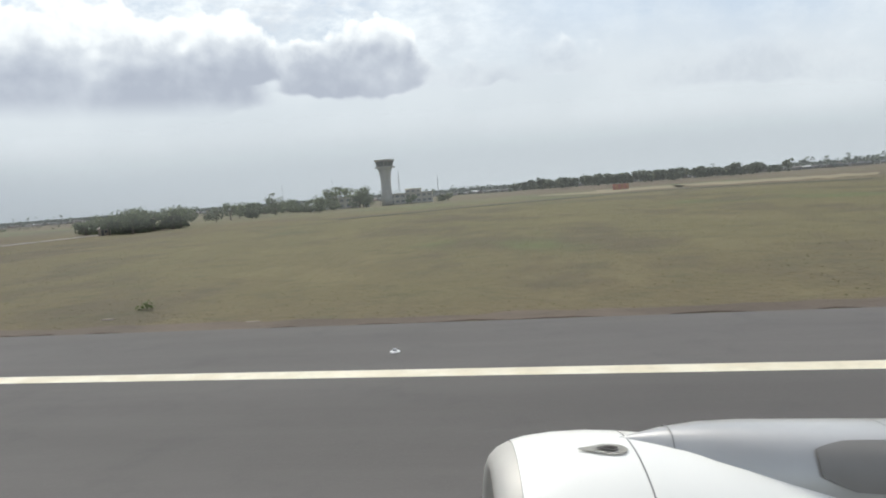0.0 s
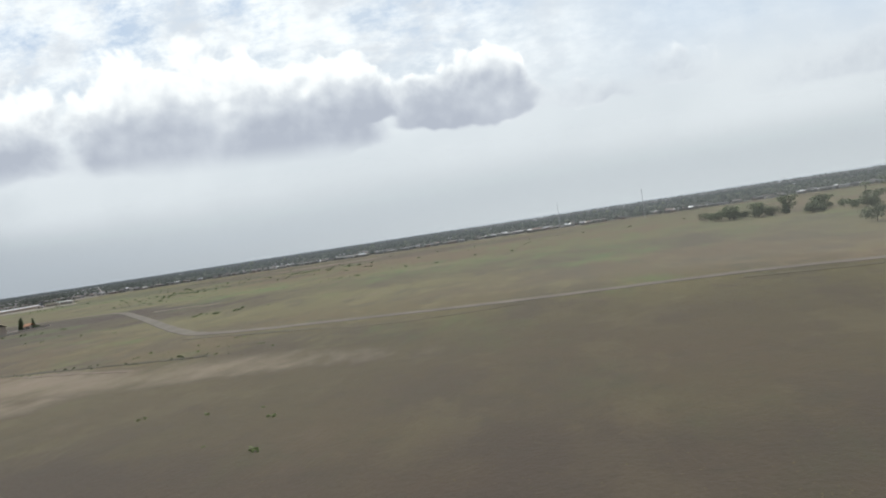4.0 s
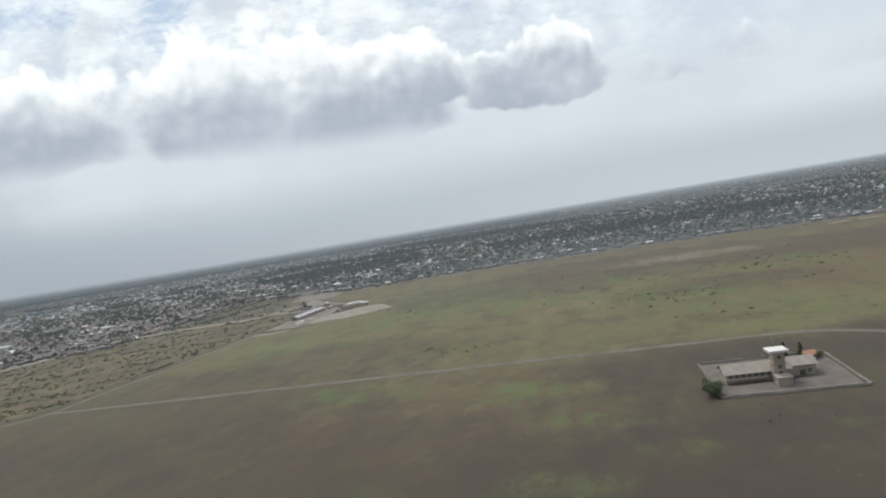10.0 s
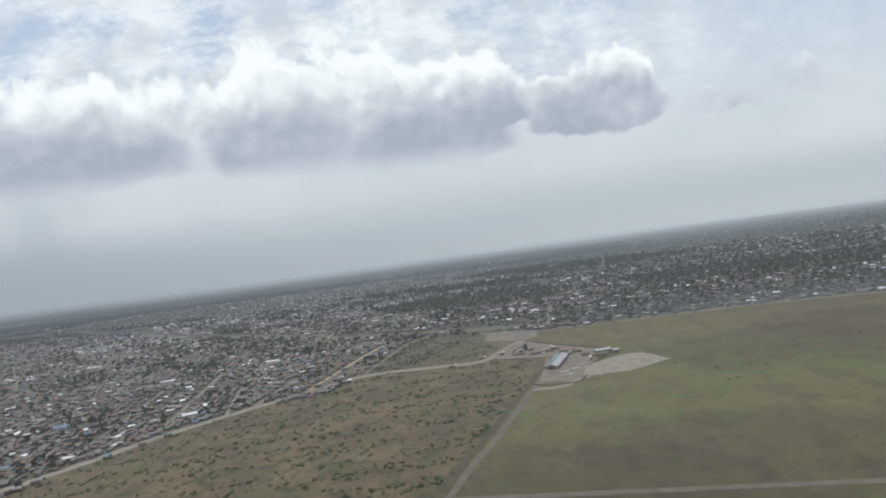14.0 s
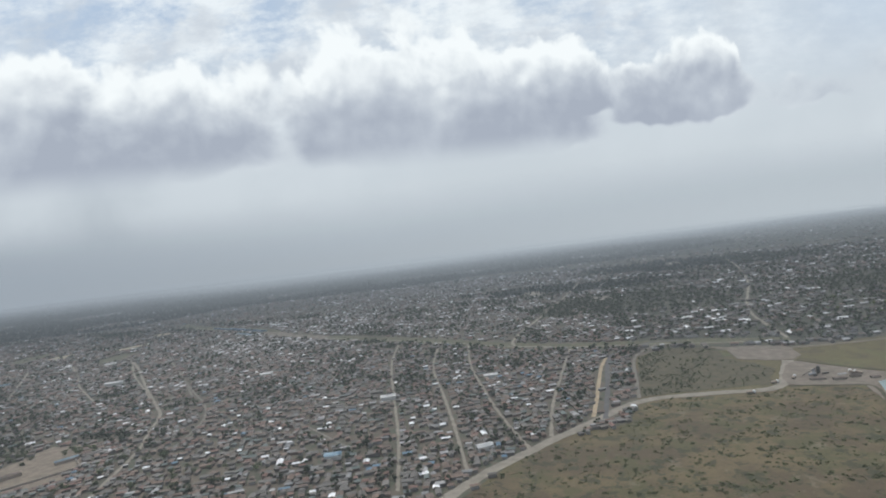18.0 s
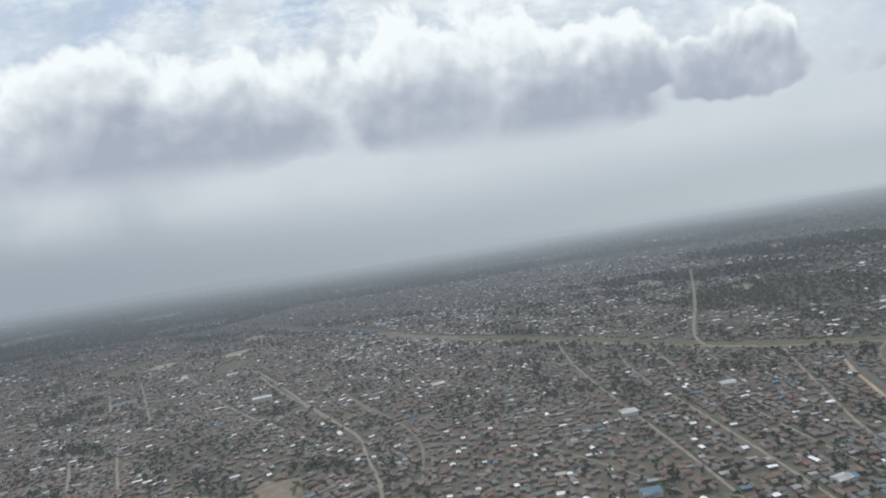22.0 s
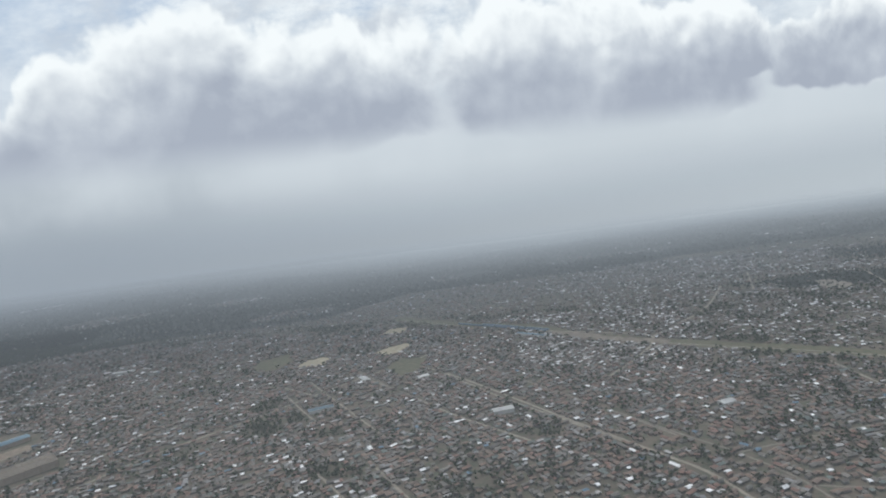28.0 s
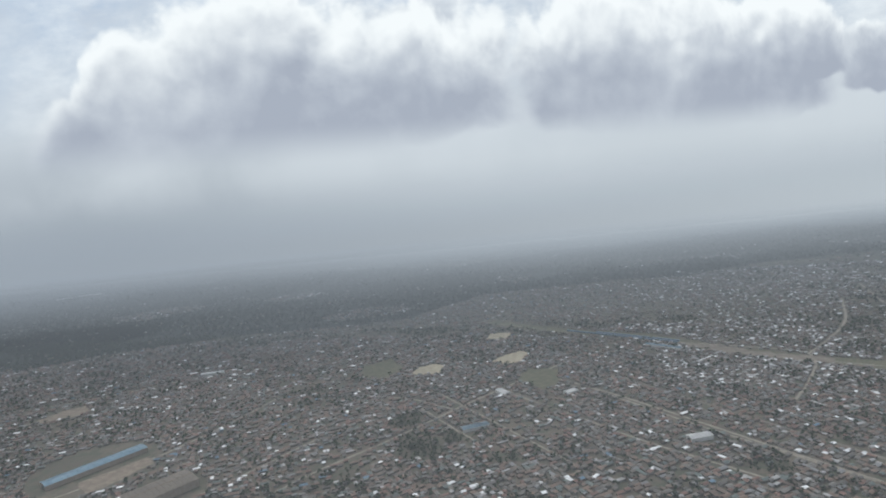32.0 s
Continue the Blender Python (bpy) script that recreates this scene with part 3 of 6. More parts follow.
def cloud_material():
    """Low cumulus lit from above and behind: bright uneven tops and rims, grey bodies, soft bases."""
    w = Net("low_cumulus")
    tc = w.t.nodes.new("ShaderNodeTexCoord")
    p = tc.outputs["Object"]
    sep = w.t.nodes.new("ShaderNodeSeparateXYZ")
    w.put(p, sep.inputs[0])
    u, v = sep.outputs[0], sep.outputs[2]

    def field(shift):
        q = w.t.nodes.new("ShaderNodeMapping")
        q.inputs["Location"].default_value = shift
        w.put(p, q.inputs["Vector"])
        warp = w.t.nodes.new("ShaderNodeTexNoise")
        warp.inputs["Scale"].default_value, warp.inputs["Detail"].default_value = 1 / 260, 2.0
        w.put(q.outputs[0], warp.inputs["Vector"])
        bend = w.t.nodes.new("ShaderNodeVectorMath")
        bend.operation = "MULTIPLY_ADD"
        bend.inputs[1].default_value = (170, 170, 170)
        w.put(warp.outputs["Color"], bend.inputs[0])
        w.put(q.outputs[0], bend.inputs[2])
        s = w.t.nodes.new("ShaderNodeSeparateXYZ")
        w.put(bend.outputs[0], s.inputs[0])
        best = None
        for cu, cv, ru, tall, much in HEAPS:
            du = w.math("DIVIDE", w.math("SUBTRACT", s.outputs[0], cu + 85), ru)
            dv = w.math("DIVIDE", w.math("SUBTRACT", s.outputs[2], cv + 85), tall)
            under = w.math("MULTIPLY", w.math("MINIMUM", dv, 0.0), 5.0)
            over = w.math("MAXIMUM", dv, 0.0)
            away = w.math("ADD", w.math("ADD", w.math("MULTIPLY", du, du), w.math("MULTIPLY", over, over)), w.math("MULTIPLY", under, under))
            k = w.math("MAXIMUM", w.math("SUBTRACT", w.math("MULTIPLY", w.math("SUBTRACT", 1.0, away), much), (1 - much) * 0.2), -0.9)
            best = k if best is None else w.math("SMOOTH_MAX", best, k, 0.3)
        n = w.noise(q.outputs[0], 1 / 280, 8.0, 0.52)
        puffs = w.math("MULTIPLY", w.math("SUBTRACT", n, 0.5), 1.1)
        for size, much in ((210, 0.55), (95, 0.34), (44, 0.18), (20, 0.09)):
            vo = w.t.nodes.new("ShaderNodeTexVoronoi")
            vo.feature = "SMOOTH_F1"
            vo.inputs["Scale"].default_value, vo.inputs["Smoothness"].default_value = 1 / size, 0.55
            w.put(bend.outputs[0], vo.inputs["Vector"])
            puffs = w.math("ADD", puffs, w.math("MULTIPLY", w.math("SUBTRACT", 0.5, vo.outputs["Distance"]), much))
            if size > 90:
                lumps = puffs
        return best, puffs, lumps

    (body, puffs, lumps), (_, _, shifted) = field((0, 0, 0)), field((-22, 0, 38))
    # height above the cloud base, which climbs to the east
    rise = w.math("DIVIDE", w.math("SUBTRACT", v, w.math("ADD", 490.0, w.math("MULTIPLY", u, 0.05))), 400.0)
    upper = w.step(rise, -0.05, 0.6)
    d = w.math("ADD", body, w.math("MULTIPLY", puffs, w.math("ADD", 0.4, w.math("MULTIPLY", upper, 0.75))))
    cut = w.math("ADD", w.math("MULTIPLY", d, w.math("ADD", 1.25, w.math("MULTIPLY", upper, 1.9))), 0.25)
    cover = w.math("MULTIPLY", w.step(cut, 0.0, 0.9), w.step(v, 385, 500))
    cover = w.math("MULTIPLY", cover, w.math("SUBTRACT", 1.0, w.math("MULTIPLY", w.step(u, 1250, 1900), 0.5)))      # the eastern clouds drown in haze
    broad = w.noise(p, 1 / 330, 5.0, 0.5)
    wisp = w.noise(p, 1 / 60, 6.0, 0.6)
    thin = w.math("SUBTRACT", 1.0, w.step(d, 0.08, 0.62))
    lit = w.math("ADD", w.math("MULTIPLY", w.step(rise, 0.12, 0.95), 0.66), w.math("MULTIPLY", thin, 0.36))
    lit = w.math("ADD", lit, w.math("MULTIPLY", w.math("SUBTRACT", lumps, shifted), w.math("ADD", 0.22, w.math("MULTIPLY", upper, 0.85))))
    lit = w.math("ADD", lit, w.math("ADD", w.math("MULTIPLY", w.math("SUBTRACT", broad, 0.5), 1.0), w.math("MULTIPLY", w.math("SUBTRACT", wisp, 0.5), 0.18)))
    lit = w.math("SUBTRACT", lit, w.math("MULTIPLY", w.step(w.math("MULTIPLY", u, -1.0), 950, 1500), 0.12))      # the western bank is darker
    col = w.ramp(w.math("ADD", lit, 0.10), [(0.0, (0.42, 0.445, 0.515)), (0.25, (0.525, 0.55, 0.61)), (0.5, (0.67, 0.69, 0.73)), (0.72, (0.84, 0.85, 0.865)), (0.95, (0.97, 0.97, 0.965))])
    em, tr, mx = (w.t.nodes.new("ShaderNode" + k) for k in ("Emission", "BsdfTransparent", "MixShader"))
    w.put(col, em.inputs[0])
    w.put(cover, mx.inputs[0])
    w.t.links.new(tr.outputs[0], mx.inputs[1])
    w.t.links.new(em.outputs[0], mx.inputs[2])
    w.t.links.new(mx.outputs[0], w.out.inputs[0])
    return w.m


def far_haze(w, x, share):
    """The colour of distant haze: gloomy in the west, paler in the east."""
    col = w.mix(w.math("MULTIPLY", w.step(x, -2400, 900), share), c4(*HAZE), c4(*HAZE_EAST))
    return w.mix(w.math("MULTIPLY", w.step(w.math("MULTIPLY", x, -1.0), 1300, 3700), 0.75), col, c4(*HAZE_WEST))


# see-through glowing sheet that paints haze over the land behind it
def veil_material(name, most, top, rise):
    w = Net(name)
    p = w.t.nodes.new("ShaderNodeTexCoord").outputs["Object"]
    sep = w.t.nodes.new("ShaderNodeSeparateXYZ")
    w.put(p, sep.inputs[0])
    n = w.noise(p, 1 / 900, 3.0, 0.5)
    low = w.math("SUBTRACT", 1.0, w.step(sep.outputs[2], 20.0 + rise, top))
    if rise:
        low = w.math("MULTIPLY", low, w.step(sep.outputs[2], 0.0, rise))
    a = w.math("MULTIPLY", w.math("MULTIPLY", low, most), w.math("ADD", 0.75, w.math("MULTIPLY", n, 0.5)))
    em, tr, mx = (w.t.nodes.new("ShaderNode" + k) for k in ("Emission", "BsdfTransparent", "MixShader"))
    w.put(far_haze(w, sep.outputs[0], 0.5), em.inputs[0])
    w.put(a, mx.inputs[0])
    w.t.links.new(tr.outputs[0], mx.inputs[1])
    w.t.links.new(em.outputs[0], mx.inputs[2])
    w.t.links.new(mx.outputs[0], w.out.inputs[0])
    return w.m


def sheet(name, far, low, high, material, label, turn=SKY_TURN, west=-6500, east=4500):
    me = bpy.data.meshes.new(name)
    me.from_pydata([(west, 0, low), (east, 0, low), (east, 0, high), (west, 0, high)], [], [(0, 1, 2, 3)])
    me.materials.append(material)
    ob = new(name, me)
    ob.matrix_world = pose(0, 0, 0, 0, 0, turn) @ Matrix.Translation((0, far, 0))
    return tagged(ob, label, "backdrop", kind="structure")


sheet("backdrop", SKY_FAR, -40, 3000, sky_material(), "hazy pale sky with thin mottled high cloud")
clouds = mesh_object("backdrop", [(x, y, z) for x, y in ((-3200, 0), (1400, 0), (5200, -1235)) for z in (380, 1500)], [(0, 2, 3, 1), (2, 4, 5, 3)], cloud_material())
clouds.matrix_world = pose(0, 0, 0, 0, 0, 31) @ Matrix.Translation((0, 2850, 0))
tagged(clouds, "banks of grey cumulus with white tops", "backdrop", kind="structure")
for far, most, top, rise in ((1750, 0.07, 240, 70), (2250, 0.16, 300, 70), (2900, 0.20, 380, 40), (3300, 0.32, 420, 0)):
    sheet("backdrop", far, -2, top + 5, veil_material("distant_haze_glow", most, top, rise), "glowing sheet of painted haze before the far distance")


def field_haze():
    """Glowing sheet that paints haze over the airfield before the control tower."""
    w = Net("field_haze_glow")
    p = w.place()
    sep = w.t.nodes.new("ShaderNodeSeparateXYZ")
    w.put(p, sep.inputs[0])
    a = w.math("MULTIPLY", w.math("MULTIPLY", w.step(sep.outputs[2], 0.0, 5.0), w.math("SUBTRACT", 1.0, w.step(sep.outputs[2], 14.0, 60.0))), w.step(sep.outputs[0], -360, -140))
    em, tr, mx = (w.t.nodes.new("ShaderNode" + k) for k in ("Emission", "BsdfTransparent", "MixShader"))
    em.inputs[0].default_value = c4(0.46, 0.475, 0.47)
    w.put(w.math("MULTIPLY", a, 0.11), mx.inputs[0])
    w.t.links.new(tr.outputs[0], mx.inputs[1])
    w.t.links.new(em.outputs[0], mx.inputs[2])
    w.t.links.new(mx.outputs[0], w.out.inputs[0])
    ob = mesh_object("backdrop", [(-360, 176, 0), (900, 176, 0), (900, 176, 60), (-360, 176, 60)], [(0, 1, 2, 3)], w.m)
    tagged(ob, "glowing sheet of painted haze over the airfield", "backdrop", kind="structure")


field_haze()


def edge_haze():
    """Glowing sheet that paints haze over the houses along the airfield boundary."""
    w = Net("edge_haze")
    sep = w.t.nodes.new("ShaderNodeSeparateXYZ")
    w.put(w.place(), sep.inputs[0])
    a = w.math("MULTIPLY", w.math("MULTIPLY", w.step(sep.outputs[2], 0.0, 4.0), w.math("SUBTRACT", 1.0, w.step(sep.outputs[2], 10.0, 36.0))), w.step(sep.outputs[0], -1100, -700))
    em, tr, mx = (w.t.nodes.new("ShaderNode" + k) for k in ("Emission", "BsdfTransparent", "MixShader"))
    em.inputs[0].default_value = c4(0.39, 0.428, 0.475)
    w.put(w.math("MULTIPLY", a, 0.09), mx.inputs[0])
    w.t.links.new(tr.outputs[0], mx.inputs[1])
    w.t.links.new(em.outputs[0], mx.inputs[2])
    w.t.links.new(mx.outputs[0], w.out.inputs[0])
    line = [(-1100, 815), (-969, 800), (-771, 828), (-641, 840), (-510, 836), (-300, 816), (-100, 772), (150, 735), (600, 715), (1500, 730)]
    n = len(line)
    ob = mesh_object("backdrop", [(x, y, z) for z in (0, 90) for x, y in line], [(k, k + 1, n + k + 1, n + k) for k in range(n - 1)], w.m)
    tagged(ob, "glowing sheet of painted haze at the edge of the town", "backdrop", kind="structure")


edge_haze()


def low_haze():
    """Glowing sheet over the land that paints in haze, thicker with distance."""
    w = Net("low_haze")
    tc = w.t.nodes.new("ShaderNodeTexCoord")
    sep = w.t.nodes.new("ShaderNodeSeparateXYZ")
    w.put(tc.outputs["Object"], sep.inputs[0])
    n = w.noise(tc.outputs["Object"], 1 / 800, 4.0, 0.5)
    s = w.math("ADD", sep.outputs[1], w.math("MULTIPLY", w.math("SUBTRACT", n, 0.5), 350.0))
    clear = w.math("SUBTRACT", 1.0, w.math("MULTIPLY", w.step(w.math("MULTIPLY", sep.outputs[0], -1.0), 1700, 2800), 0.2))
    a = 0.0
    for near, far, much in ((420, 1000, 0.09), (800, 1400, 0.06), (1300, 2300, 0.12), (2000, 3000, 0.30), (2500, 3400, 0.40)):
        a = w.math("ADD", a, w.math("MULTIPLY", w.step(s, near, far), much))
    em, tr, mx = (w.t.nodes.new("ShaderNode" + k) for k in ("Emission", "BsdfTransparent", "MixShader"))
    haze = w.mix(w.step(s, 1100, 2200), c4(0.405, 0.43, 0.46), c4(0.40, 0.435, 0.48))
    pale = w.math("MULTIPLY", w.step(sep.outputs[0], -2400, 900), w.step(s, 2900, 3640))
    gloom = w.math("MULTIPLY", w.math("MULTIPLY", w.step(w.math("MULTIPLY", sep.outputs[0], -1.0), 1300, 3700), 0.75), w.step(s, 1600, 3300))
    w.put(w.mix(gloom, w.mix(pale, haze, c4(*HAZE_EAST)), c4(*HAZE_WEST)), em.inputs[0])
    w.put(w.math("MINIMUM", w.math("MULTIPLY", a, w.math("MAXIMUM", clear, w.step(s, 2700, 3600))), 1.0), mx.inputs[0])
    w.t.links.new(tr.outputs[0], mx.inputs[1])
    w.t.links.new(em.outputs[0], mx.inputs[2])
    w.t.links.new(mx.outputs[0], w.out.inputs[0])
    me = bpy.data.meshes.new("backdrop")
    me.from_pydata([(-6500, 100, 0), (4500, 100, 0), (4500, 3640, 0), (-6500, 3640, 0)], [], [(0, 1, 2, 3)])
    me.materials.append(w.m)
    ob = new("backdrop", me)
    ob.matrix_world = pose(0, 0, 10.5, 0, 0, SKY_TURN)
    tagged(ob, "glowing sheet of painted low haze over the land", "backdrop", kind="structure")


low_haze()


# ------------------------------------------------------------------ ground and roads
gx = np.concatenate([np.linspace(-9000, -3200, 20), np.linspace(-3000, 900, 40), np.linspace(1200, 6000, 16)])
gy = np.concatenate([np.linspace(-3000, -200, 10), np.linspace(0, 1500, 24), np.linspace(1700, 8000, 20)])
gv = [(x, y, 0.0) for y in gy for x in gx]
nx = len(gx)
gf = [(j * nx + i, j * nx + i + 1, (j + 1) * nx + i + 1, (j + 1) * nx + i) for j in range(len(gy) - 1) for i in range(nx - 1)]
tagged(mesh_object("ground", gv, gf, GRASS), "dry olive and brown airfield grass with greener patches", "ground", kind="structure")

TOWN = [(-1330, 330), (-1302, 428), (-1272, 479), (-1239, 546), (-1161, 594), (-1150, 655), (-1140, 815), (-1100, 840), (-969, 815), (-771, 845), (-641, 856), (-510, 852),
        (-300, 834), (-100, 790), (150, 760), (600, 740), (1500, 760), (3500, 900), (3500, 4200), (-7000, 4200), (-7000, 330)]
area("ground", TOWN, 0.05, SOIL, "bare grey-brown earth between the houses", ragged=10.0)
SCRUBLAND = [(-1010, 345), (-996, 440), (-972, 560), (-955, 655), (-1030, 668), (-1140, 655), (-1160, 590), (-1237, 540), (-1272, 478), (-1310, 425), (-1340, 320), (-1200, 250), (-1050, 280)]
GARDENS = [(-1090, 850), (-969, 830), (-771, 860), (-641, 872), (-510, 868), (-300, 850), (-100, 806), (150, 776), (600, 756), (1500, 776), (3400, 950), (3400, 2000), (-1000, 1900), (-1150, 1500), (-1190, 1000)]
area("ground", GARDENS, 0.07, GARDENSOIL, "weedy earth of leafy plots behind the airfield", ragged=18.0)
area("ground", [(-6800, 1960), (-3000, 1960), (-1000, 2020), (3400, 2040), (3400, 4100), (-6800, 4100)], 0.07, GARDENSOIL, "weedy earth of the far suburbs", ragged=40.0)
area("ground", SCRUBLAND, 0.08, SCRUB, "dry scrubland of pale soil and low bushes", ragged=6.0)
SCRUB2 = [(-1146, 662), (-1136, 810), (-1100, 845), (-1046, 842), (-1044, 780), (-1010, 730), (-1030, 680)]
area("ground", SCRUB2, 0.09, GREENSCRUB, "green scrub beside the dirt road", ragged=4.0)

RWY, RWY_TURN = 26.58, -3.13
RW = pose(0, 0, 0, 0, 0, RWY_TURN)


def along(a, s):
    """A place a metres along the runway and s metres to its side."""
    p = RW @ Vector((a, s, 0))
    return (p.x, p.y)


tagged(mesh_object("road", [(900, -RWY, 0.10), (-1100, -RWY, 0.10), (-1100, RWY, 0.10), (900, RWY, 0.10), (900, -RWY - .4, -.2), (-1100, -RWY - .4, -.2), (-1100, RWY + .4, -.2), (900, RWY + .4, -.2)],
                   [(0, 3, 2, 1), (3, 7, 6, 2), (0, 1, 5, 4)], ASPHALT), "grey asphalt runway with streaks of wear", "runway", kind="structure").matrix_world = RW
for k in (-1, 1):
    y = k * 18.11
    tagged(mesh_object("trim", [(900, y - .45, .112), (-1100, y - .45, .112), (-1100, y + .45, .112), (900, y + .45, .112)], [(0, 3, 2, 1)], LINE),
           "faded cream edge line painted on the runway", "marking", kind="structure").matrix_world = RW
strip("ground", [along(a, 27.7) for a in (300, 100, -100, -300, -500)], 1.8, 0.06, REDSOIL, "bare reddish soil along the runway edge", "verge", 0.45, keep=False)
rubble = np.random.default_rng(15)
for k in range(34):
    a, q, l, wd = rubble.uniform(-150, 45), rubble.uniform(27.6, 31.0), rubble.uniform(0.3, 1.1), rubble.uniform(0.15, 0.4)
    if not -109.5 < a < -97:
        area("ground", [along(a - l / 2, q), along(a - l / 4, q - wd / 2), along(a + l / 3, q - wd / 3), along(a + l / 2, q), along(a + l / 5, q + wd / 2)], 0.08, CHALK, "pale broken rubble beside the runway", "ground", 0.5, 3)
strip("road", [(-105.0, 32.8), (-105, 60), (-103.5, 100), (-100, 155), (-97, 207), (-95, 250)], 8.0, 0.115, CRACKED, "worn pale asphalt taxi road with broken edges", "taxiway", 0.02)
strip("road", [(-98, 176), (-152, 175), (-205, 182), (-264, 180), (-325, 184), (-366, 190), (-394, 210), (-456, 270), (-500, 312), (-535, 344), (-566, 357), (-624, 357), (-767, 357), (-900, 357), (-1004, 357)],
      5.0, 0.12, PERIM, "narrow pale perimeter road across the airfield", ragged=0.10)
for line in ([(-372, 184), (-335, 176), (-295, 166), (-261, 172)], [(-207, 174), (-175, 168), (-144, 167)]):
    strip("ground", line, 3.6, 0.09, GREENSCRUB, "strip of dark green weeds beside the perimeter road", "verge", 0.6, keep=False, ends=1.0)
strip("road", [(-1040, 322), (-1022, 340), (-1004, 355), (-997, 390), (-988, 430), (-977, 490), (-966, 552), (-955, 610), (-950, 662)], 4.4, 0.14, PERIM, "grey dirt road along the scrubland")
strip("ground", [(-1062, 322), (-1032, 342), (-1012, 362), (-1004, 392), (-995, 432), (-984, 492), (-973, 553), (-963, 600)], 5.0, 0.13, DARKDITCH, "dark brown bank beside the dirt road", "bank", 0.5, keep=False)
strip("road", [(-1420, 250), (-1340, 380), (-1306, 435), (-1274, 495), (-1239, 543), (-1198, 592), (-1146, 650), (-1082, 662), (-1026, 670), (-1004, 722), (-990, 760)], 10.0, 0.16, DIRT,
      "wide pale dirt road at the edge of the town", ragged=0.16)
strip("road", [(-1191, 612), (-1187, 662), (-1183, 722), (-1179, 776), (-1172, 821)], 4.0, 0.17, ORANGE, "orange sandy bank beside the asphalt street", ends=3.5)
strip("road", [(-1181, 606), (-1177, 667), (-1174, 729), (-1171, 789), (-1163, 835), (-1138, 863), (-1111, 886), (-1078, 884)], 4.6, 0.18, TOWNASPHALT, "grey asphalt street curving up from the dirt road", "street", 0.1)
strip("road", [(-1148, 659), (-1146, 708), (-1139, 813), (-1110, 870)], 3.5, 0.17, GREYDIRT, "narrow sandy footpath beside the scrub")
strip("road", [(-1, 185), (62, 235), (127, 264), (181, 219)], 12.0, 0.10, DARKDITCH, "dark overgrown ditch across the grass", "ditch", 0.5, keep=False)
strip("ground", [(82, 309), (145, 341), (188, 305), (217, 288)], 70.0, 0.07, DRYSTRIP, "pale dry strip of mown grass", "grass", 0.4, keep=False)
strip("road", [(-1050, 836), (-969, 812), (-771, 842), (-641, 853), (-510, 849), (-300, 831), (-100, 787)], 4.5, 0.12, BROWNDIRT, "brown track along the airfield boundary", "track", 0.3)
strip("road", [(-493, 320), (-470, 319), (-448, 318)], 1.6, 0.12, DIRT, "thin pale concrete strip in the grass", keep=False)
for a, b in (((-374, 806), (-350, 813)), ((-340, 812), (-318, 808)), ((-312, 806), (-286, 802)), ((-282, 800), (-250, 795))):
    strip("pavement", [a, ((a[0] + b[0]) / 2, (a[1] + b[1]) / 2), b], 7.0, 0.12, DIRT, "bare pale concrete slab at the field's edge", "slab", 0.1, keep=False)
DITCH = [(-478, 159), (-433, 152), (-395, 150), (-362, 148), (-337, 147)]
strip("road", DITCH, 2.0, 0.10, DARKDITCH, "dark overgrown drainage ditch", "ditch", 0.5, keep=False)
strip("ground", [(-397, 146), (-379, 143), (-364, 140), (-353, 138)], 1.8, 0.08, DIRTSTREAK, "streak of bare pale soil", "ground", 0.7, keep=False)
strip("road", [(-2200, 1430), (-2040, 1331), (-1880, 1262), (-1794, 1180), (-1636, 1095), (-1490, 1028), (-1377, 968), (-1250, 905), (-1110, 880), (-960, 850)], 32.0, 0.10, GREENFIELD,
      "open grassy strip along the railway", "verge", 0.3)
strip("road", [(-2200, 1424), (-2040, 1325), (-1880, 1256), (-1794, 1174), (-1636, 1089), (-1490, 1022), (-1377, 962), (-1250, 899), (-1110, 874), (-960, 844)], 2.5, 0.18, DIRT,
      "pale sandy track along the railway", keep=False)
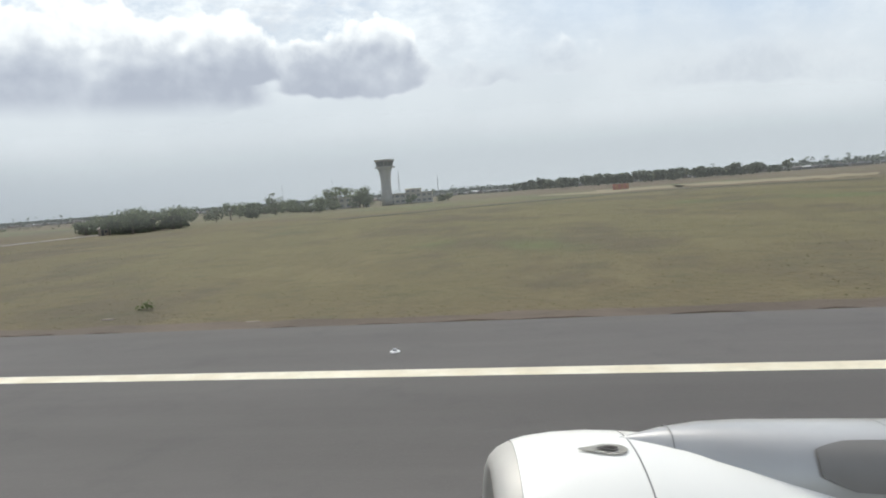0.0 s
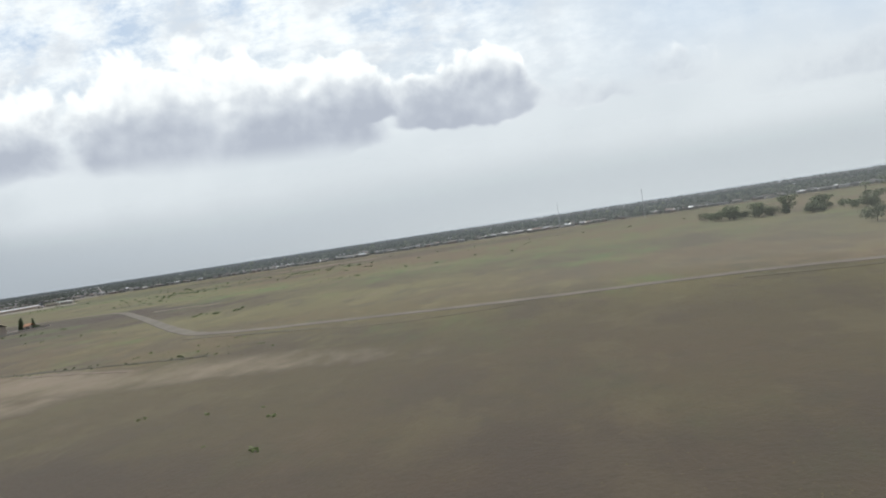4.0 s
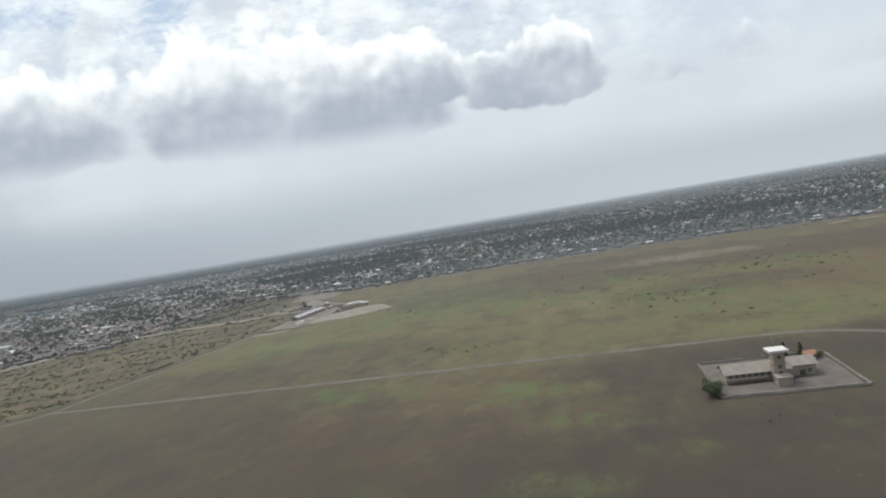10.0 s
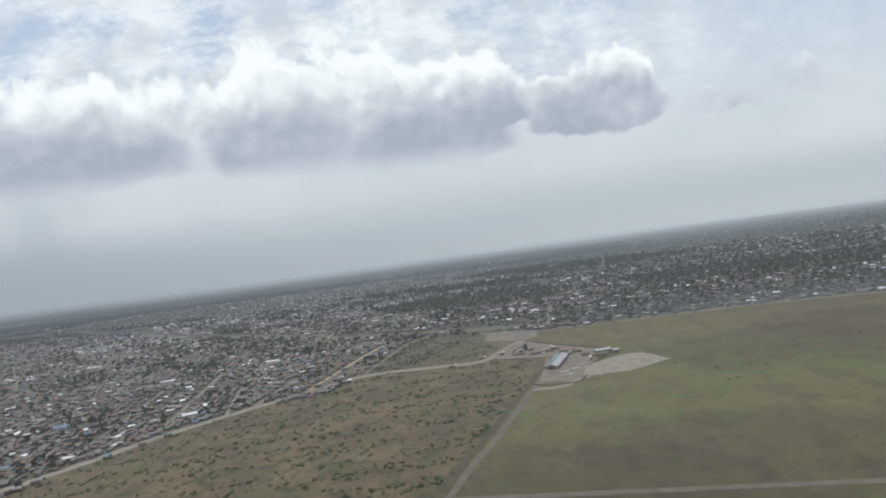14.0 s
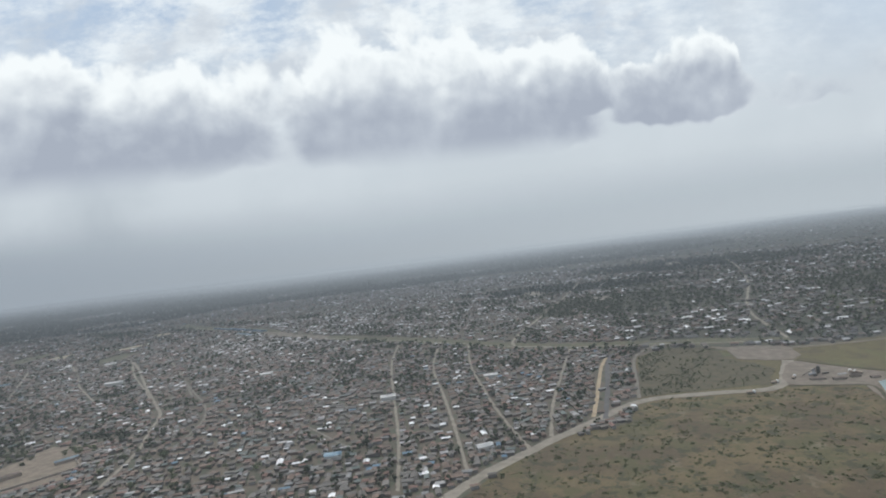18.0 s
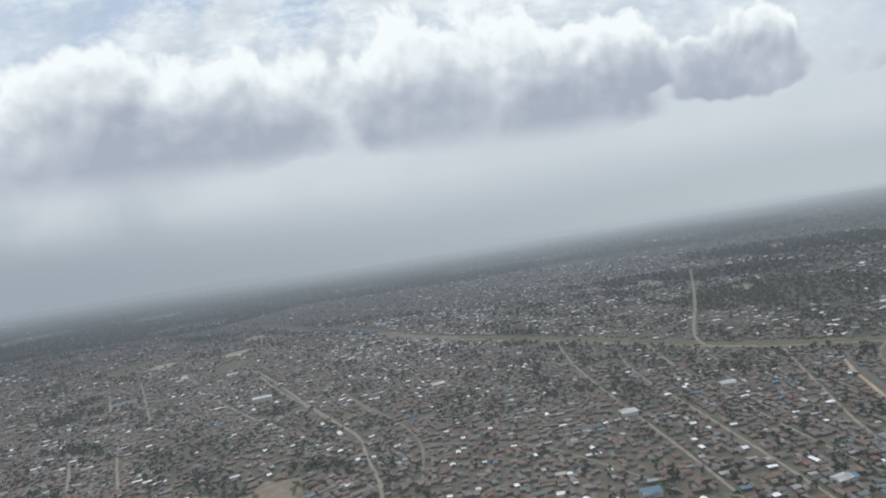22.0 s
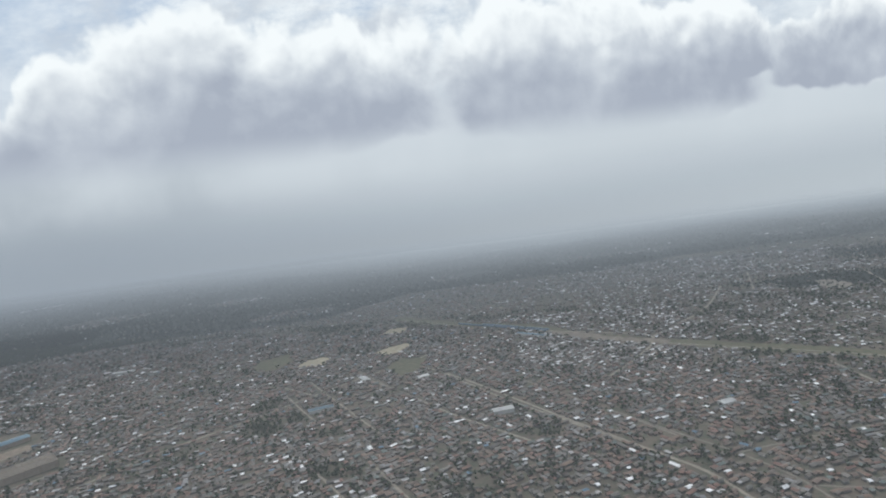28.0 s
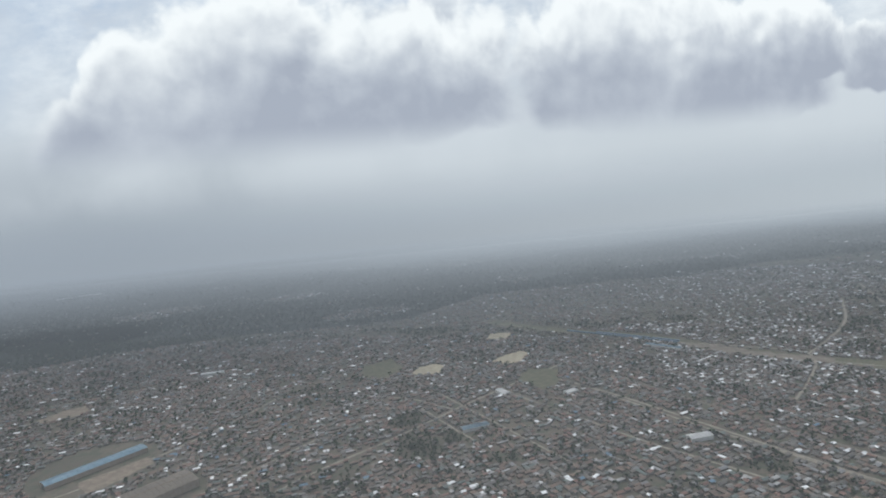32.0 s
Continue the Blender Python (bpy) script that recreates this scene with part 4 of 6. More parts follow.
DIRT_STREETS = [
    ([(-2225, 1009), (-2113, 882), (-2029, 787)], 4.5),
    ([(-2014, 1026), (-1946, 949), (-1895, 892), (-1829, 827), (-1759, 756)], 5),
    ([(-2074, 696), (-2017, 638), (-1974, 591)], 5),
    ([(-2013, 708), (-1968, 654), (-1909, 588)], 5),
    ([(-2157, 1051), (-2091, 980), (-2031, 919)], 4),
    ([(-2237, 950), (-2190, 895), (-2139, 839)], 4.5),
    ([(-1413, 1635), (-1434, 1528), (-1449, 1445)], 7),
    ([(-1465, 1595), (-1424, 1519), (-1389, 1451)], 6),
    ([(-1788, 865), (-1741, 810), (-1700, 762)], 4),
    ([(-1514, 566), (-1530, 555), (-1545, 520)], 4),
    ([(-1330, 475), (-1363, 585), (-1411, 723), (-1460, 873), (-1490, 1010)], 4.5),
    ([(-1285, 506), (-1317, 610), (-1350, 710), (-1388, 823), (-1410, 940)], 4.5),
    ([(-1241, 544), (-1269, 612), (-1293, 679), (-1339, 825), (-1365, 950)], 4.5),
    ([(-1226, 570), (-1228, 656), (-1221, 792), (-1215, 880)], 5),
    ([(-1560, 380), (-1600, 500), (-1628, 575), (-1657, 627), (-1688, 684), (-1727, 727), (-1820, 824), (-1974, 989), (-2100, 1100)], 6),
    ([(-1590, 578), (-1613, 659), (-1655, 722), (-1713, 783), (-1884, 971), (-1960, 1060)], 4),
    ([(-1628, 575), (-1645, 563), (-1680, 530), (-1760, 470), (-1900, 380)], 4.5),
    ([(-1890, 1240), (-1720, 1175), (-1681, 1130), (-1717, 1035), (-1760, 960)], 6),
    ([(-1240, 900), (-1299, 945), (-1260, 1190), (-1227, 1401), (-1206, 1552)], 7),
    ([(-960, 860), (-954, 1056), (-887, 1330), (-842, 1600), (-820, 1900)], 7),
    ([(-1681, 1146), (-1627, 1218), (-1560, 1330), (-1500, 1500)], 7),
    ([(-2050, 1128), (-2136, 1016), (-2188, 943), (-2250, 850), (-2330, 740), (-2380, 620)], 6),
    ([(-2136, 1016), (-2040, 930), (-1960, 850), (-1850, 760)], 5),
    ([(-2340, 1004), (-2260, 985), (-2188, 943)], 5),
    ([(-2287, 1100), (-2270, 1060), (-2230, 1010)], 4),
    ([(-2560, 560), (-2480, 640), (-2420, 720), (-2350, 850)], 6),
    ([(-2700, 640), (-2600, 700), (-2520, 860), (-2480, 1000)], 6),
    ([(-1400, 560), (-1500, 640), (-1613, 659)], 4),
    ([(-1440, 800), (-1560, 760), (-1655, 722)], 4),
    ([(-3400, 700), (-3100, 900), (-2850, 1000), (-2620, 1180)], 7),
]
for line, width in DIRT_STREETS:
    strip("road", line, width * 0.62, 0.15, DIRT if width > 4 else GREYDIRT, "unpaved sandy street between houses", "street", 0.3)

CLEARINGS = []


def clearing(corners, material, label, ragged=4.0):
    CLEARINGS.append(corners)
    return area("ground", corners, 0.19 + 0.006 * len(CLEARINGS), material, label, ragged=ragged)


clearing([(-2291, 1100), (-2287, 1135), (-2262, 1150), (-2243, 1142), (-2243, 1102), (-2268, 1094)], YELLOW, "bright bare sand pitch among the houses")
clearing([(-2164, 1154), (-2148, 1188), (-2120, 1210), (-2105, 1200), (-2112, 1150), (-2138, 1132)], YELLOW, "bare sandy field among the houses")
clearing([(-2197, 1293), (-2187, 1335), (-2150, 1340), (-2146, 1294), (-2170, 1286)], YELLOW, "bare yellow sand patch beside the railway")
clearing([(-2115, 1059), (-2100, 1110), (-2053, 1104), (-2048, 1040), (-2071, 1013)], GREENFIELD, "green school field with worn edges")
clearing([(-2390, 1145), (-2352, 1190), (-2311, 1130), (-2330, 1080), (-2372, 1090)], GREENFIELD, "grassy clearing among the houses")
clearing([(-2855, 905), (-2840, 960), (-2815, 985), (-2780, 962), (-2795, 935), (-2830, 915)], BROWNDIRT, "bank of bare orange earth")
clearing([(-2600, 735), (-2559, 800), (-2535, 785), (-2566, 708)], BROWNDIRT, "strip of bare brown earth beside the long shed")
clearing([(-1760, 500), (-1753, 545), (-1748, 593), (-1712, 598), (-1695, 574), (-1664, 545), (-1658, 500), (-1700, 480)], BROWNDIRT, "open brown scrub ground in the town", 8.0)
clearing([(-1326, 1479), (-1299, 1483), (-1277, 1433), (-1299, 1382), (-1331, 1401)], DIRT, "pale open ground between far houses")
clearing([(-1176, 1308), (-1147, 1316), (-1137, 1282), (-1160, 1247), (-1184, 1264)], DIRT, "pale cleared plot among far trees")
clearing([(-975, 1822), (-934, 1824), (-942, 1763), (-982, 1761)], DIRT, "pale open plot in the far town")
clearing([(-1035, 827), (-1035, 777), (-1008, 764), (-984, 762), (-972, 776), (-973, 815), (-1006, 834)], YARDSAND, "bare pale yard of levelled earth", 2.0)
clearing([(-983, 754), (-998, 742), (-1014, 697), (-1014, 676), (-956, 662), (-908, 676), (-906, 683), (-950, 720)], YARDSAND, "trampled brown works yard", 2.0)
clearing([(-957, 666), (-962, 569), (-933, 567), (-925, 582), (-915, 625), (-904, 656), (-906, 680)], YARDSAND, "trampled brown yard round the long shed", 2.0)
clearing([(-924, 580), (-921, 611), (-913, 625), (-898, 639), (-879, 651), (-866, 648), (-846, 617), (-885, 588)], DIRT, "large pale gravel apron in the grass", 2.0)
strip("road", [(-966, 552), (-945, 553), (-930, 570), (-918, 584)], 6.0, 0.15, DIRT, "pale dirt spur to the gravel yard")
for berm in ([(-1016, 673), (-985, 668), (-953, 659), (-964, 600), (-966, 567), (-932, 564), (-921, 584)], [(-912, 626), (-901, 656), (-903, 686), (-948, 723), (-982, 757)]):
    strip("ground", berm, 2.6, 0.36, DARKDITCH, "low dark bank round the works yard", "bank", 0.4, keep=False)


# ------------------------------------------------------------------ trees
def crown_cloud(rng, clumps, leaves, spread, size, height):
    """Leaf quads scattered round uneven clumps: verts (n*4, 3)."""
    out = []
    for _ in range(clumps):
        a = rng.uniform(0, 2 * math.pi)
        r = spread * math.sqrt(rng.uniform(0, 1)) * 0.72
        c = np.array([r * math.cos(a), r * math.sin(a), height * rng.uniform(0.30, 0.88) - 0.10 * r])
        k = spread * rng.uniform(0.28, 0.46)
        for _ in range(leaves):
            d = rng.normal(size=3)
            d /= np.linalg.norm(d)
            q = c + d * k * rng.uniform(0.6, 1.05) * np.array([1, 1, 0.75])
            face = d + (0, 0, 0.7) + rng.normal(size=3) * 0.45      # leaves turn outwards and to the light
            e1 = np.cross(face, rng.normal(size=3))
            e1 /= np.linalg.norm(e1)
            e2 = np.cross(face, e1)
            e2 /= np.linalg.norm(e2)
            s = size * rng.uniform(0.6, 1.2)
            out += [q - e1 * s, q + e2 * s * 0.8, q + e1 * s, q - e2 * s * 0.7]
    return np.array(out)


def trunk_mesh(rng, height, thick):
    bm = rod((0, 0, -0.2), (0.05 * height * rng.uniform(-1, 1), 0.05 * height * rng.uniform(-1, 1), height * 0.5), thick, thick * 0.6, 6)
    for k in range(4):
        a = k * 1.7 + rng.uniform(0, 1)
        rod((0, 0, height * (0.3 + 0.05 * k)), (math.cos(a) * height * 0.3, math.sin(a) * height * 0.3, height * 0.72), thick * 0.5, thick * 0.15, 5, bm)
    return bm


def broad_tree(seed, height, spread, leafmat, clumps=20, leaves=36, size=0.42, label="", category="tree"):
    rng = np.random.default_rng(seed)
    t = empty("tree", Matrix(), label or "broad dark green tree with an uneven crown", category, "trees of the airfield and town")
    part("trunk", trunk_mesh(rng, height, height * 0.035), BARK, t, "grey-brown trunk")
    v = crown_cloud(rng, clumps, leaves, spread, size, height)
    mesh_object("crown", v, [tuple(range(k, k + 4)) for k in range(0, len(v), 4)], leafmat, parent=t)
    return t


def palm_tree(seed, height):
    rng = np.random.default_rng(seed)
    t = empty("palm_tree", Matrix(), "tall coconut palm with a ragged head of fronds", "palm", "palms on the skyline")
    bm = bmesh.new()
    last = Vector((0, 0, -0.2))
    bend = rng.uniform(-0.09, 0.09)
    for k in range(1, 6):
        nxt = Vector((bend * height * (k / 5) ** 2, 0, height * k / 5))
        rod(last, nxt, 0.22 - 0.02 * k, 0.2 - 0.02 * k, 6, bm)
        last = nxt
    part("trunk", bm, BARK, t, "thin leaning grey trunk")
    verts, faces = [], []
    for k in range(17):
        a, up, n = rng.uniform(0, 6.28), rng.uniform(-0.2, 0.9), rng.uniform(2.2, 3.4)
        d = np.array([math.cos(a), math.sin(a), 0])
        sidew = np.array([-d[1], d[0], 0])
        for s in range(5):
            p = np.array(last) + d * n * s / 4 + np.array([0, 0, up * n * (s / 4) - 0.75 * n * (s / 4) ** 2])
            w = 0.42 * (1 - 0.75 * abs(s / 4 - 0.4))
            b = len(verts)
            verts += [p + sidew * w - (0, 0, 0.12), p, p - sidew * w - (0, 0, 0.12)]
            if s:
                faces += [(b - 3, b - 2, b + 1, b), (b - 2, b - 1, b + 2, b + 1)]
    mesh_object("crown", verts, faces, LEAF, parent=t)
    return t


def conifer(seed, height):
    rng = np.random.default_rng(seed)
    t = empty("conifer", Matrix(), "narrow dark green conifer beside the building", "conifer")
    part("trunk", rod((0, 0, -0.2), (0, 0, height), 0.2, 0.03), BARK, t, "thin brown trunk")
    verts, faces = [], []
    for _ in range(420):
        z = height * rng.uniform(0.08, 1.0)
        r = (height * 1.04 - z) * 0.24 * rng.uniform(0.4, 1.0)
        a = rng.uniform(0, 6.28)
        q = np.array([r * math.cos(a), r * math.sin(a), z])
        e1, e2 = rng.normal(size=3) * 0.3, rng.normal(size=3) * 0.3
        b = len(verts)
        verts += [q - e1, q + e2, q + e1, q - e2]
        faces.append((b, b + 1, b + 2, b + 3))
    mesh_object("crown", verts, faces, LEAF, parent=t)
    return t


def hide_away(things):
    """Drops the patterns that copies were taken from."""
    for t in things:
        for o in (*t.children_recursive, t):
            bpy.data.objects.remove(o)


def spot(x, y, turn=0.0, z=0.0, s=1.0):
    return pose(x, y, z, 0, 0, turn) @ Matrix.Diagonal((s, s, s, 1))


rng = np.random.default_rng(7)
TREES = [broad_tree(k, h, w, m, *((8, 14) if m is WEED else (20, 36)), label=lab) for k, (h, w, m, lab) in enumerate([
    (8.0, 5.2, LEAF, "broad dark green tree with a dense crown"), (6.5, 4.4, LEAF, "rounded dark green tree with low limbs"),
    (9.5, 5.0, LEAF, "tall dark green tree with a broken outline"), (5.0, 4.0, LEAF_PALE, "low pale green spreading tree"),
    (7.0, 6.0, LEAF_PALE, "wide pale green tree with gaps in its crown"), (5.0, 4.0, WEED, "low green bush")])]
PALMS = [palm_tree(k, h) for k, h in enumerate((11.0, 13.0, 9.5))]


def plant(kind, x, y, s=1.0):
    return copy_thing(kind, spot(x, y, rng.uniform(0, 360), 0, s))


# the grove at the end of the taxi road and round the control tower
for x, y, k, s in [(-105, 206, 1, 0.88), (-109, 211, 3, 0.99), (-112, 214, 0, 0.77), (-107, 216, 4, 0.99), (-76, 192, 0, 1.15), (-79, 199, 2, 1.0), (-75, 203, 1, 1.1), (-73, 212, 0, 1.2), (-88, 203, 1, 1.1), (-76, 222, 4, 1.2), (-85, 192, 0, 1), (-80, 197.6, 1, 1), (-82, 208.9, 2,
    0.88), (-74, 214.5, 4, 0.88), (-88, 215.6, 1, 0.99), (-114, 224, 3, 0.99), (-118, 236, 4, 0.88), (-79, 228, 0, 0.99), (-101, 234.8, 3, 0.99), (-91, 248.2, 2, 0.88),
    (-79, 257.2, 4, 0.99), (-123, 262.9, 1, 1.1), (-103, 274.1, 0, 1.1), (-86, 285.4, 2, 0.99), (-133, 282, 4, 0.99), (-73, 282, 3, 1.1), (-95, 313.5, 1, 1.1), (-77, 320.2,
    4, 1.1), (-45.3, 383.5, 2, 1.5), (-41.7, 377.6, 0, 1.4), (-50.1, 390.6, 1, 1.5), (-38.2, 373.9, 1, 1.1), (-10.7, 381.1, 1, 0.92), (8.2, 389.5, 3, 1), (11.9, 394.2, 0,
    0.78), (-64.3, 388.3, 2, 1.5), (-73.9, 397.7, 0, 1.3), (-83.4, 406.1, 1, 1.3), (-107.2, 414.4, 0, 1.3), (-121.5, 424, 2, 1.3), (-138.1, 426.3, 1, 1.5), (-152.5, 438.2, 0,
    1.3), (-66.7, 414.4, 2, 1.6)]:
    plant(TREES[k], x, y, s)
hedge = np.random.default_rng(19)
for k in range(64):                               # the uneven belt of trees behind the grove
    f = hedge.uniform(0, 1)
    x, y = -165 + 118 * f + hedge.normal(0, 5), np.interp(f, [0, 0.5, 1], [452, 402, 330]) + hedge.normal(0, 12)
    plant(TREES[int(hedge.integers(0, 5))], x, y, hedge.uniform(0.55, 0.95))
for x, y, k, s in [(-63, 400, 0, 1.3), (-67, 403, 1, 1.1), (-57, 407, 2, 1.2), (-100, 372, 1, 1.0)]:
    plant(PALMS[k], x, y, s)
for k in range(130):
    x = rng.uniform(-900, 700)
    plant(PALMS[k % 3], x, np.interp(x, [-900, -300, 0, 700], [880, 870, 800, 690]) + abs(rng.normal(0, 60)), rng.uniform(0.75, 1.2))

for k in range(46):
    x, y = (rng.uniform(-114, -102), rng.uniform(203, 262)) if k % 2 else (rng.uniform(-91, -75), rng.uniform(188, 240))
    b = plant(TREES[3 + 2 * (k % 2)], x, y, rng.uniform(0.5, 0.8))
    b.matrix_basis = Matrix.Translation((0, 0, -1.3)) @ b.matrix_basis
    tagged(b, "low pale green thicket at the foot of the trees", "bush", "thickets of the grove")
    b.name = "thicket"

# ------------------------------------------------------------------ town: houses and trees by the thousand
# the first wood, at (-1110, 1210), stands in for a cloud shadow
WOODS_AND_SHADOW = [(-1110, 1210, 180, 115), (-2205, 841, 36, 26), (-2105, 797, 22, 16), (-2045, 693, 34, 14), (-1838, 782, 22, 16), (-1774, 571, 22, 13), (-1596, 554, 18, 10), (-1549, 1016, 32, 16), (-1485, 971, 24, 14), (-1458, 1103, 18, 12), (-1718, 615, 20, 12), (-2200, 815, 30, 24), (-2175, 850, 26, 20), (-1694, 614, 26, 12), (-1794, 589, 14, 10), (-2054, 702, 24, 14), (-2326, 1368, 70, 26),
         (-2245, 905, 22, 30), (-1230, 1480, 250, 70), (-500, 1250, 330, 120), (-3300, 1450, 260, 150), (-1560, 1090, 40, 22), (200, 1000, 500, 130), (-900, 1750, 300, 120)]
FOREST = [(-2969, 1325), (-2673, 1425), (-2400, 1495), (-2257, 1740), (-2088, 1783), (-1718, 1850), (-1495, 1990), (-1078, 2060), (-696, 2260), (-700, 2650), (-1500, 2650), (-2028, 2560), (-2420, 2280), (-3150, 2420), (-4400, 2280),
          (-5200, 2000), (-4200, 1330), (-3600, 1150), (-3164, 1185)]
area("ground", FOREST, 0.09, SHADED_FLOOR, "dark floor of the far wood", "forest floor", ragged=60.0, rounds=4)
for cx, cy, rx, ry in WOODS_AND_SHADOW:
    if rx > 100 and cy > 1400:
        area("ground", [(cx + rx * .9 * math.cos(a * .7854), cy + ry * .9 * math.sin(a * .7854)) for a in range(8)], 0.09, SHADED_FLOOR, "dark floor of a wood among the houses", "forest floor", ragged=30.0, rounds=3)


def woodland(x, y):
    best = np.full(len(x), -1.0)
    for cx, cy, rx, ry in WOODS_AND_SHADOW:
        best = np.maximum(best, 1 - ((x - cx) / rx) ** 2 - ((y - cy) / ry) ** 2)
    best = best + np.where(best > -0.9, 0.9 * patchy(x, y, 75, 79), 0)
    return np.where(inside(x, y, FOREST) & (patchy(x, y, 420, 77) > -0.42), 1.0, best)


def patchy(x, y, s, seed):
    """Smooth random field from a few sines."""
    r = np.random.default_rng(seed)
    out = np.zeros(len(x))
    for _ in range(7):
        a, f, ph = r.uniform(0, 6.28), r.uniform(0.5, 1.6) / s, r.uniform(0, 6.28)
        out += np.sin((x * math.cos(a) + y * math.sin(a)) * f * 6.28 + ph)
    return out / 7


def raster(x0, x1, y0, y1, du, dv, turn, seed, jitter):
    r = np.random.default_rng(seed)
    c, s = math.cos(radians(turn)), math.sin(radians(turn))
    reach = max(x1 - x0, y1 - y0) * 0.75
    u, v = np.meshgrid(np.arange(-reach, reach, du), np.arange(-reach, reach, dv))
    u, v = u.ravel(), v.ravel()
    u, v = u + r.uniform(-1, 1, len(u)) * du * jitter, v + r.uniform(-1, 1, len(v)) * dv * jitter
    x, y = (x0 + x1) / 2 + u * c - v * s, (y0 + y1) / 2 + u * s + v * c
    ok = (x > x0) & (x < x1) & (y > y0) & (y < y1)
    return x[ok], y[ok]


def in_view_of_walk(x, y):
    """The fan that the windows of the flight look out on."""
    return (y > 330) & (x < 900 - 0.0 * y) & (x > -2200 - 1.55 * y) & (x < 120 + 0.75 * y)


def free_ground(x, y, margin):
    ok = inside(x, y, TOWN) & off_streets(x, y, margin) & in_view_of_walk(x, y)
    for c in CLEARINGS:
        ok &= ~inside(x, y, c)
    for cx, cy, r in ((-2610, 770, 75), (-2470, 715, 45), (-1893, 847, 16), (-2140, 1000, 10)):
        ok &= (x - cx) ** 2 + (y - cy) ** 2 > r * r
    return ok


HX, HY, HA = [], [], []
for x0, x1, y0, y1, du, dv, turn, seed in ((-1600, -1130, 330, 1000, 7.6, 6.2, 17, 1), (-2250, -1600, 330, 1350, 7.2, 6.0, 38, 2), (-3300, -2250, 330, 1350, 7.4, 6.2, 30, 3),
                                           (-1600, 900, 1000, 1900, 9.4, 8.6, 14, 4), (-1130, 900, 700, 1000, 11.0, 10.0, 5, 5), (-4300, -1600, 1350, 1900, 11.0, 10.0, 33, 6),
                                           (-6000, 2800, 1900, 3500, 23.0, 21.0, 20, 7), (-5200, -3300, 500, 1350, 15.0, 14.0, 35, 8)):
    x, y = raster(x0, x1, y0, y1, du, dv, turn, seed, 0.30)
    ok = free_ground(x, y, 1.8)
    r = np.random.default_rng(seed + 50)
    wood, lack = woodland(x, y), patchy(x, y, 260, seed)
    ok &= r.uniform(0, 1, len(x)) < np.where(wood > 0, 0.05, np.clip(np.where(x > -1140, 0.48, 0.86) - 0.7 * np.maximum(lack, 0), 0.12, 1) * np.where(y > 1900, 0.55, 1))
    HX.append(x[ok]); HY.append(y[ok]); HA.append(np.radians(turn) + r.choice([0, math.pi / 2], ok.sum(), p=[0.7, 0.3]) + r.normal(0, 0.08, ok.sum()))
er = np.random.default_rng(91)                     # the front row along the airfield boundary
ex, keep = er.uniform(-1040, 900, 330), er.uniform(0, 1, 330)
ey = np.interp(ex, [-1100, -969, -771, -641, -510, -300, -100, 150, 600, 1500], [840, 815, 845, 856, 852, 834, 790, 755, 738, 758]) + er.uniform(6, 24, 330)
front = keep < np.clip(0.65 + 1.3 * patchy(ex, ey, 160, 92), 0.1, 1)
HX.append(ex[front]); HY.append(ey[front]); HA.append(er.normal(0.05, 0.25, front.sum()))
HX, HY, HA = map(np.concatenate, (HX, HY, HA))
hr = np.random.default_rng(11)
n = len(HX)
HL, HW, HH = 3.2 + 5.4 * hr.uniform(0, 1, n) ** 1.4, hr.uniform(2.7, 4.6, n), hr.uniform(2.0, 2.7, n)
big = hr.uniform(0, 1, n) < 0.035
HL[big] *= 1.7
roomy = np.where((HX > -1140) | (HY > 1850), 1.45, 1.0)      # larger houses in the leafy suburbs
HL, HW, HH = HL * roomy, HW * roomy, HH * np.sqrt(roomy)
HR = HW * hr.uniform(0.08, 0.24, n)


def houses_mesh(sel, name, roofs):
    l, w, h, r, a = HL[sel] / 2, HW[sel] / 2, HH[sel], HR[sel], HA[sel]
    o = 0.5
    drop = r * o / w
    z = np.zeros_like(l)
    walls = [(-l, -w, z), (l, -w, z), (l, w, z), (-l, w, z), (-l, -w, h), (l, -w, h), (l, w, h), (-l, w, h), (-l, z, h + r), (l, z, h + r)]
    e = h - drop + 0.06
    roof = [(-l - o, -w - o, e), (l + o, -w - o, e), (l + o, z, h + r + 0.06), (-l - o, z, h + r + 0.06), (l + o, w + o, e), (-l - o, w + o, e)]
    pts = np.array([np.stack(p, 1) for p in walls + roof]).transpose(1, 0, 2)
    c, s = np.cos(a)[:, None], np.sin(a)[:, None]
    out = np.stack([HX[sel][:, None] + pts[..., 0] * c - pts[..., 1] * s, HY[sel][:, None] + pts[..., 0] * s + pts[..., 1] * c, pts[..., 2] + 0.02], -1).reshape(-1, 3)
    pattern = [(0, 1, 5, 4), (2, 3, 7, 6), (1, 2, 6, 9, 5), (3, 0, 4, 8, 7), (10, 11, 12, 13), (13, 12, 14, 15)]
    faces = [tuple(q + b for q in f) for b in range(0, 16 * len(l), 16) for f in pattern]
    return mesh_object(name, out, faces, [HWALL, roofs], [0, 0, 0, 0, 1, 1] * len(l))


near = (HX - -1700) ** 2 / 700 ** 2 + (HY - 520) ** 2 / 170 ** 2
order = np.argsort(near)
NEAR_HOUSES, FAR_HOUSES = order[:300], order[300:]
leafy = (HX[FAR_HOUSES] > -1140) | (HY[FAR_HOUSES] > 1850)
dense = (HY[FAR_HOUSES] > 1010) & (HX[FAR_HOUSES] > -1900) & ~leafy
tagged(houses_mesh(FAR_HOUSES[~leafy & ~dense], "houses", ROOF), "crowded low houses with rusty, grey and white tin roofs", "houses", kind="stuff")
tagged(houses_mesh(FAR_HOUSES[dense], "houses", ROOF_DENSE), "dense district of pale tin roofs beyond the railway", "houses", kind="stuff")
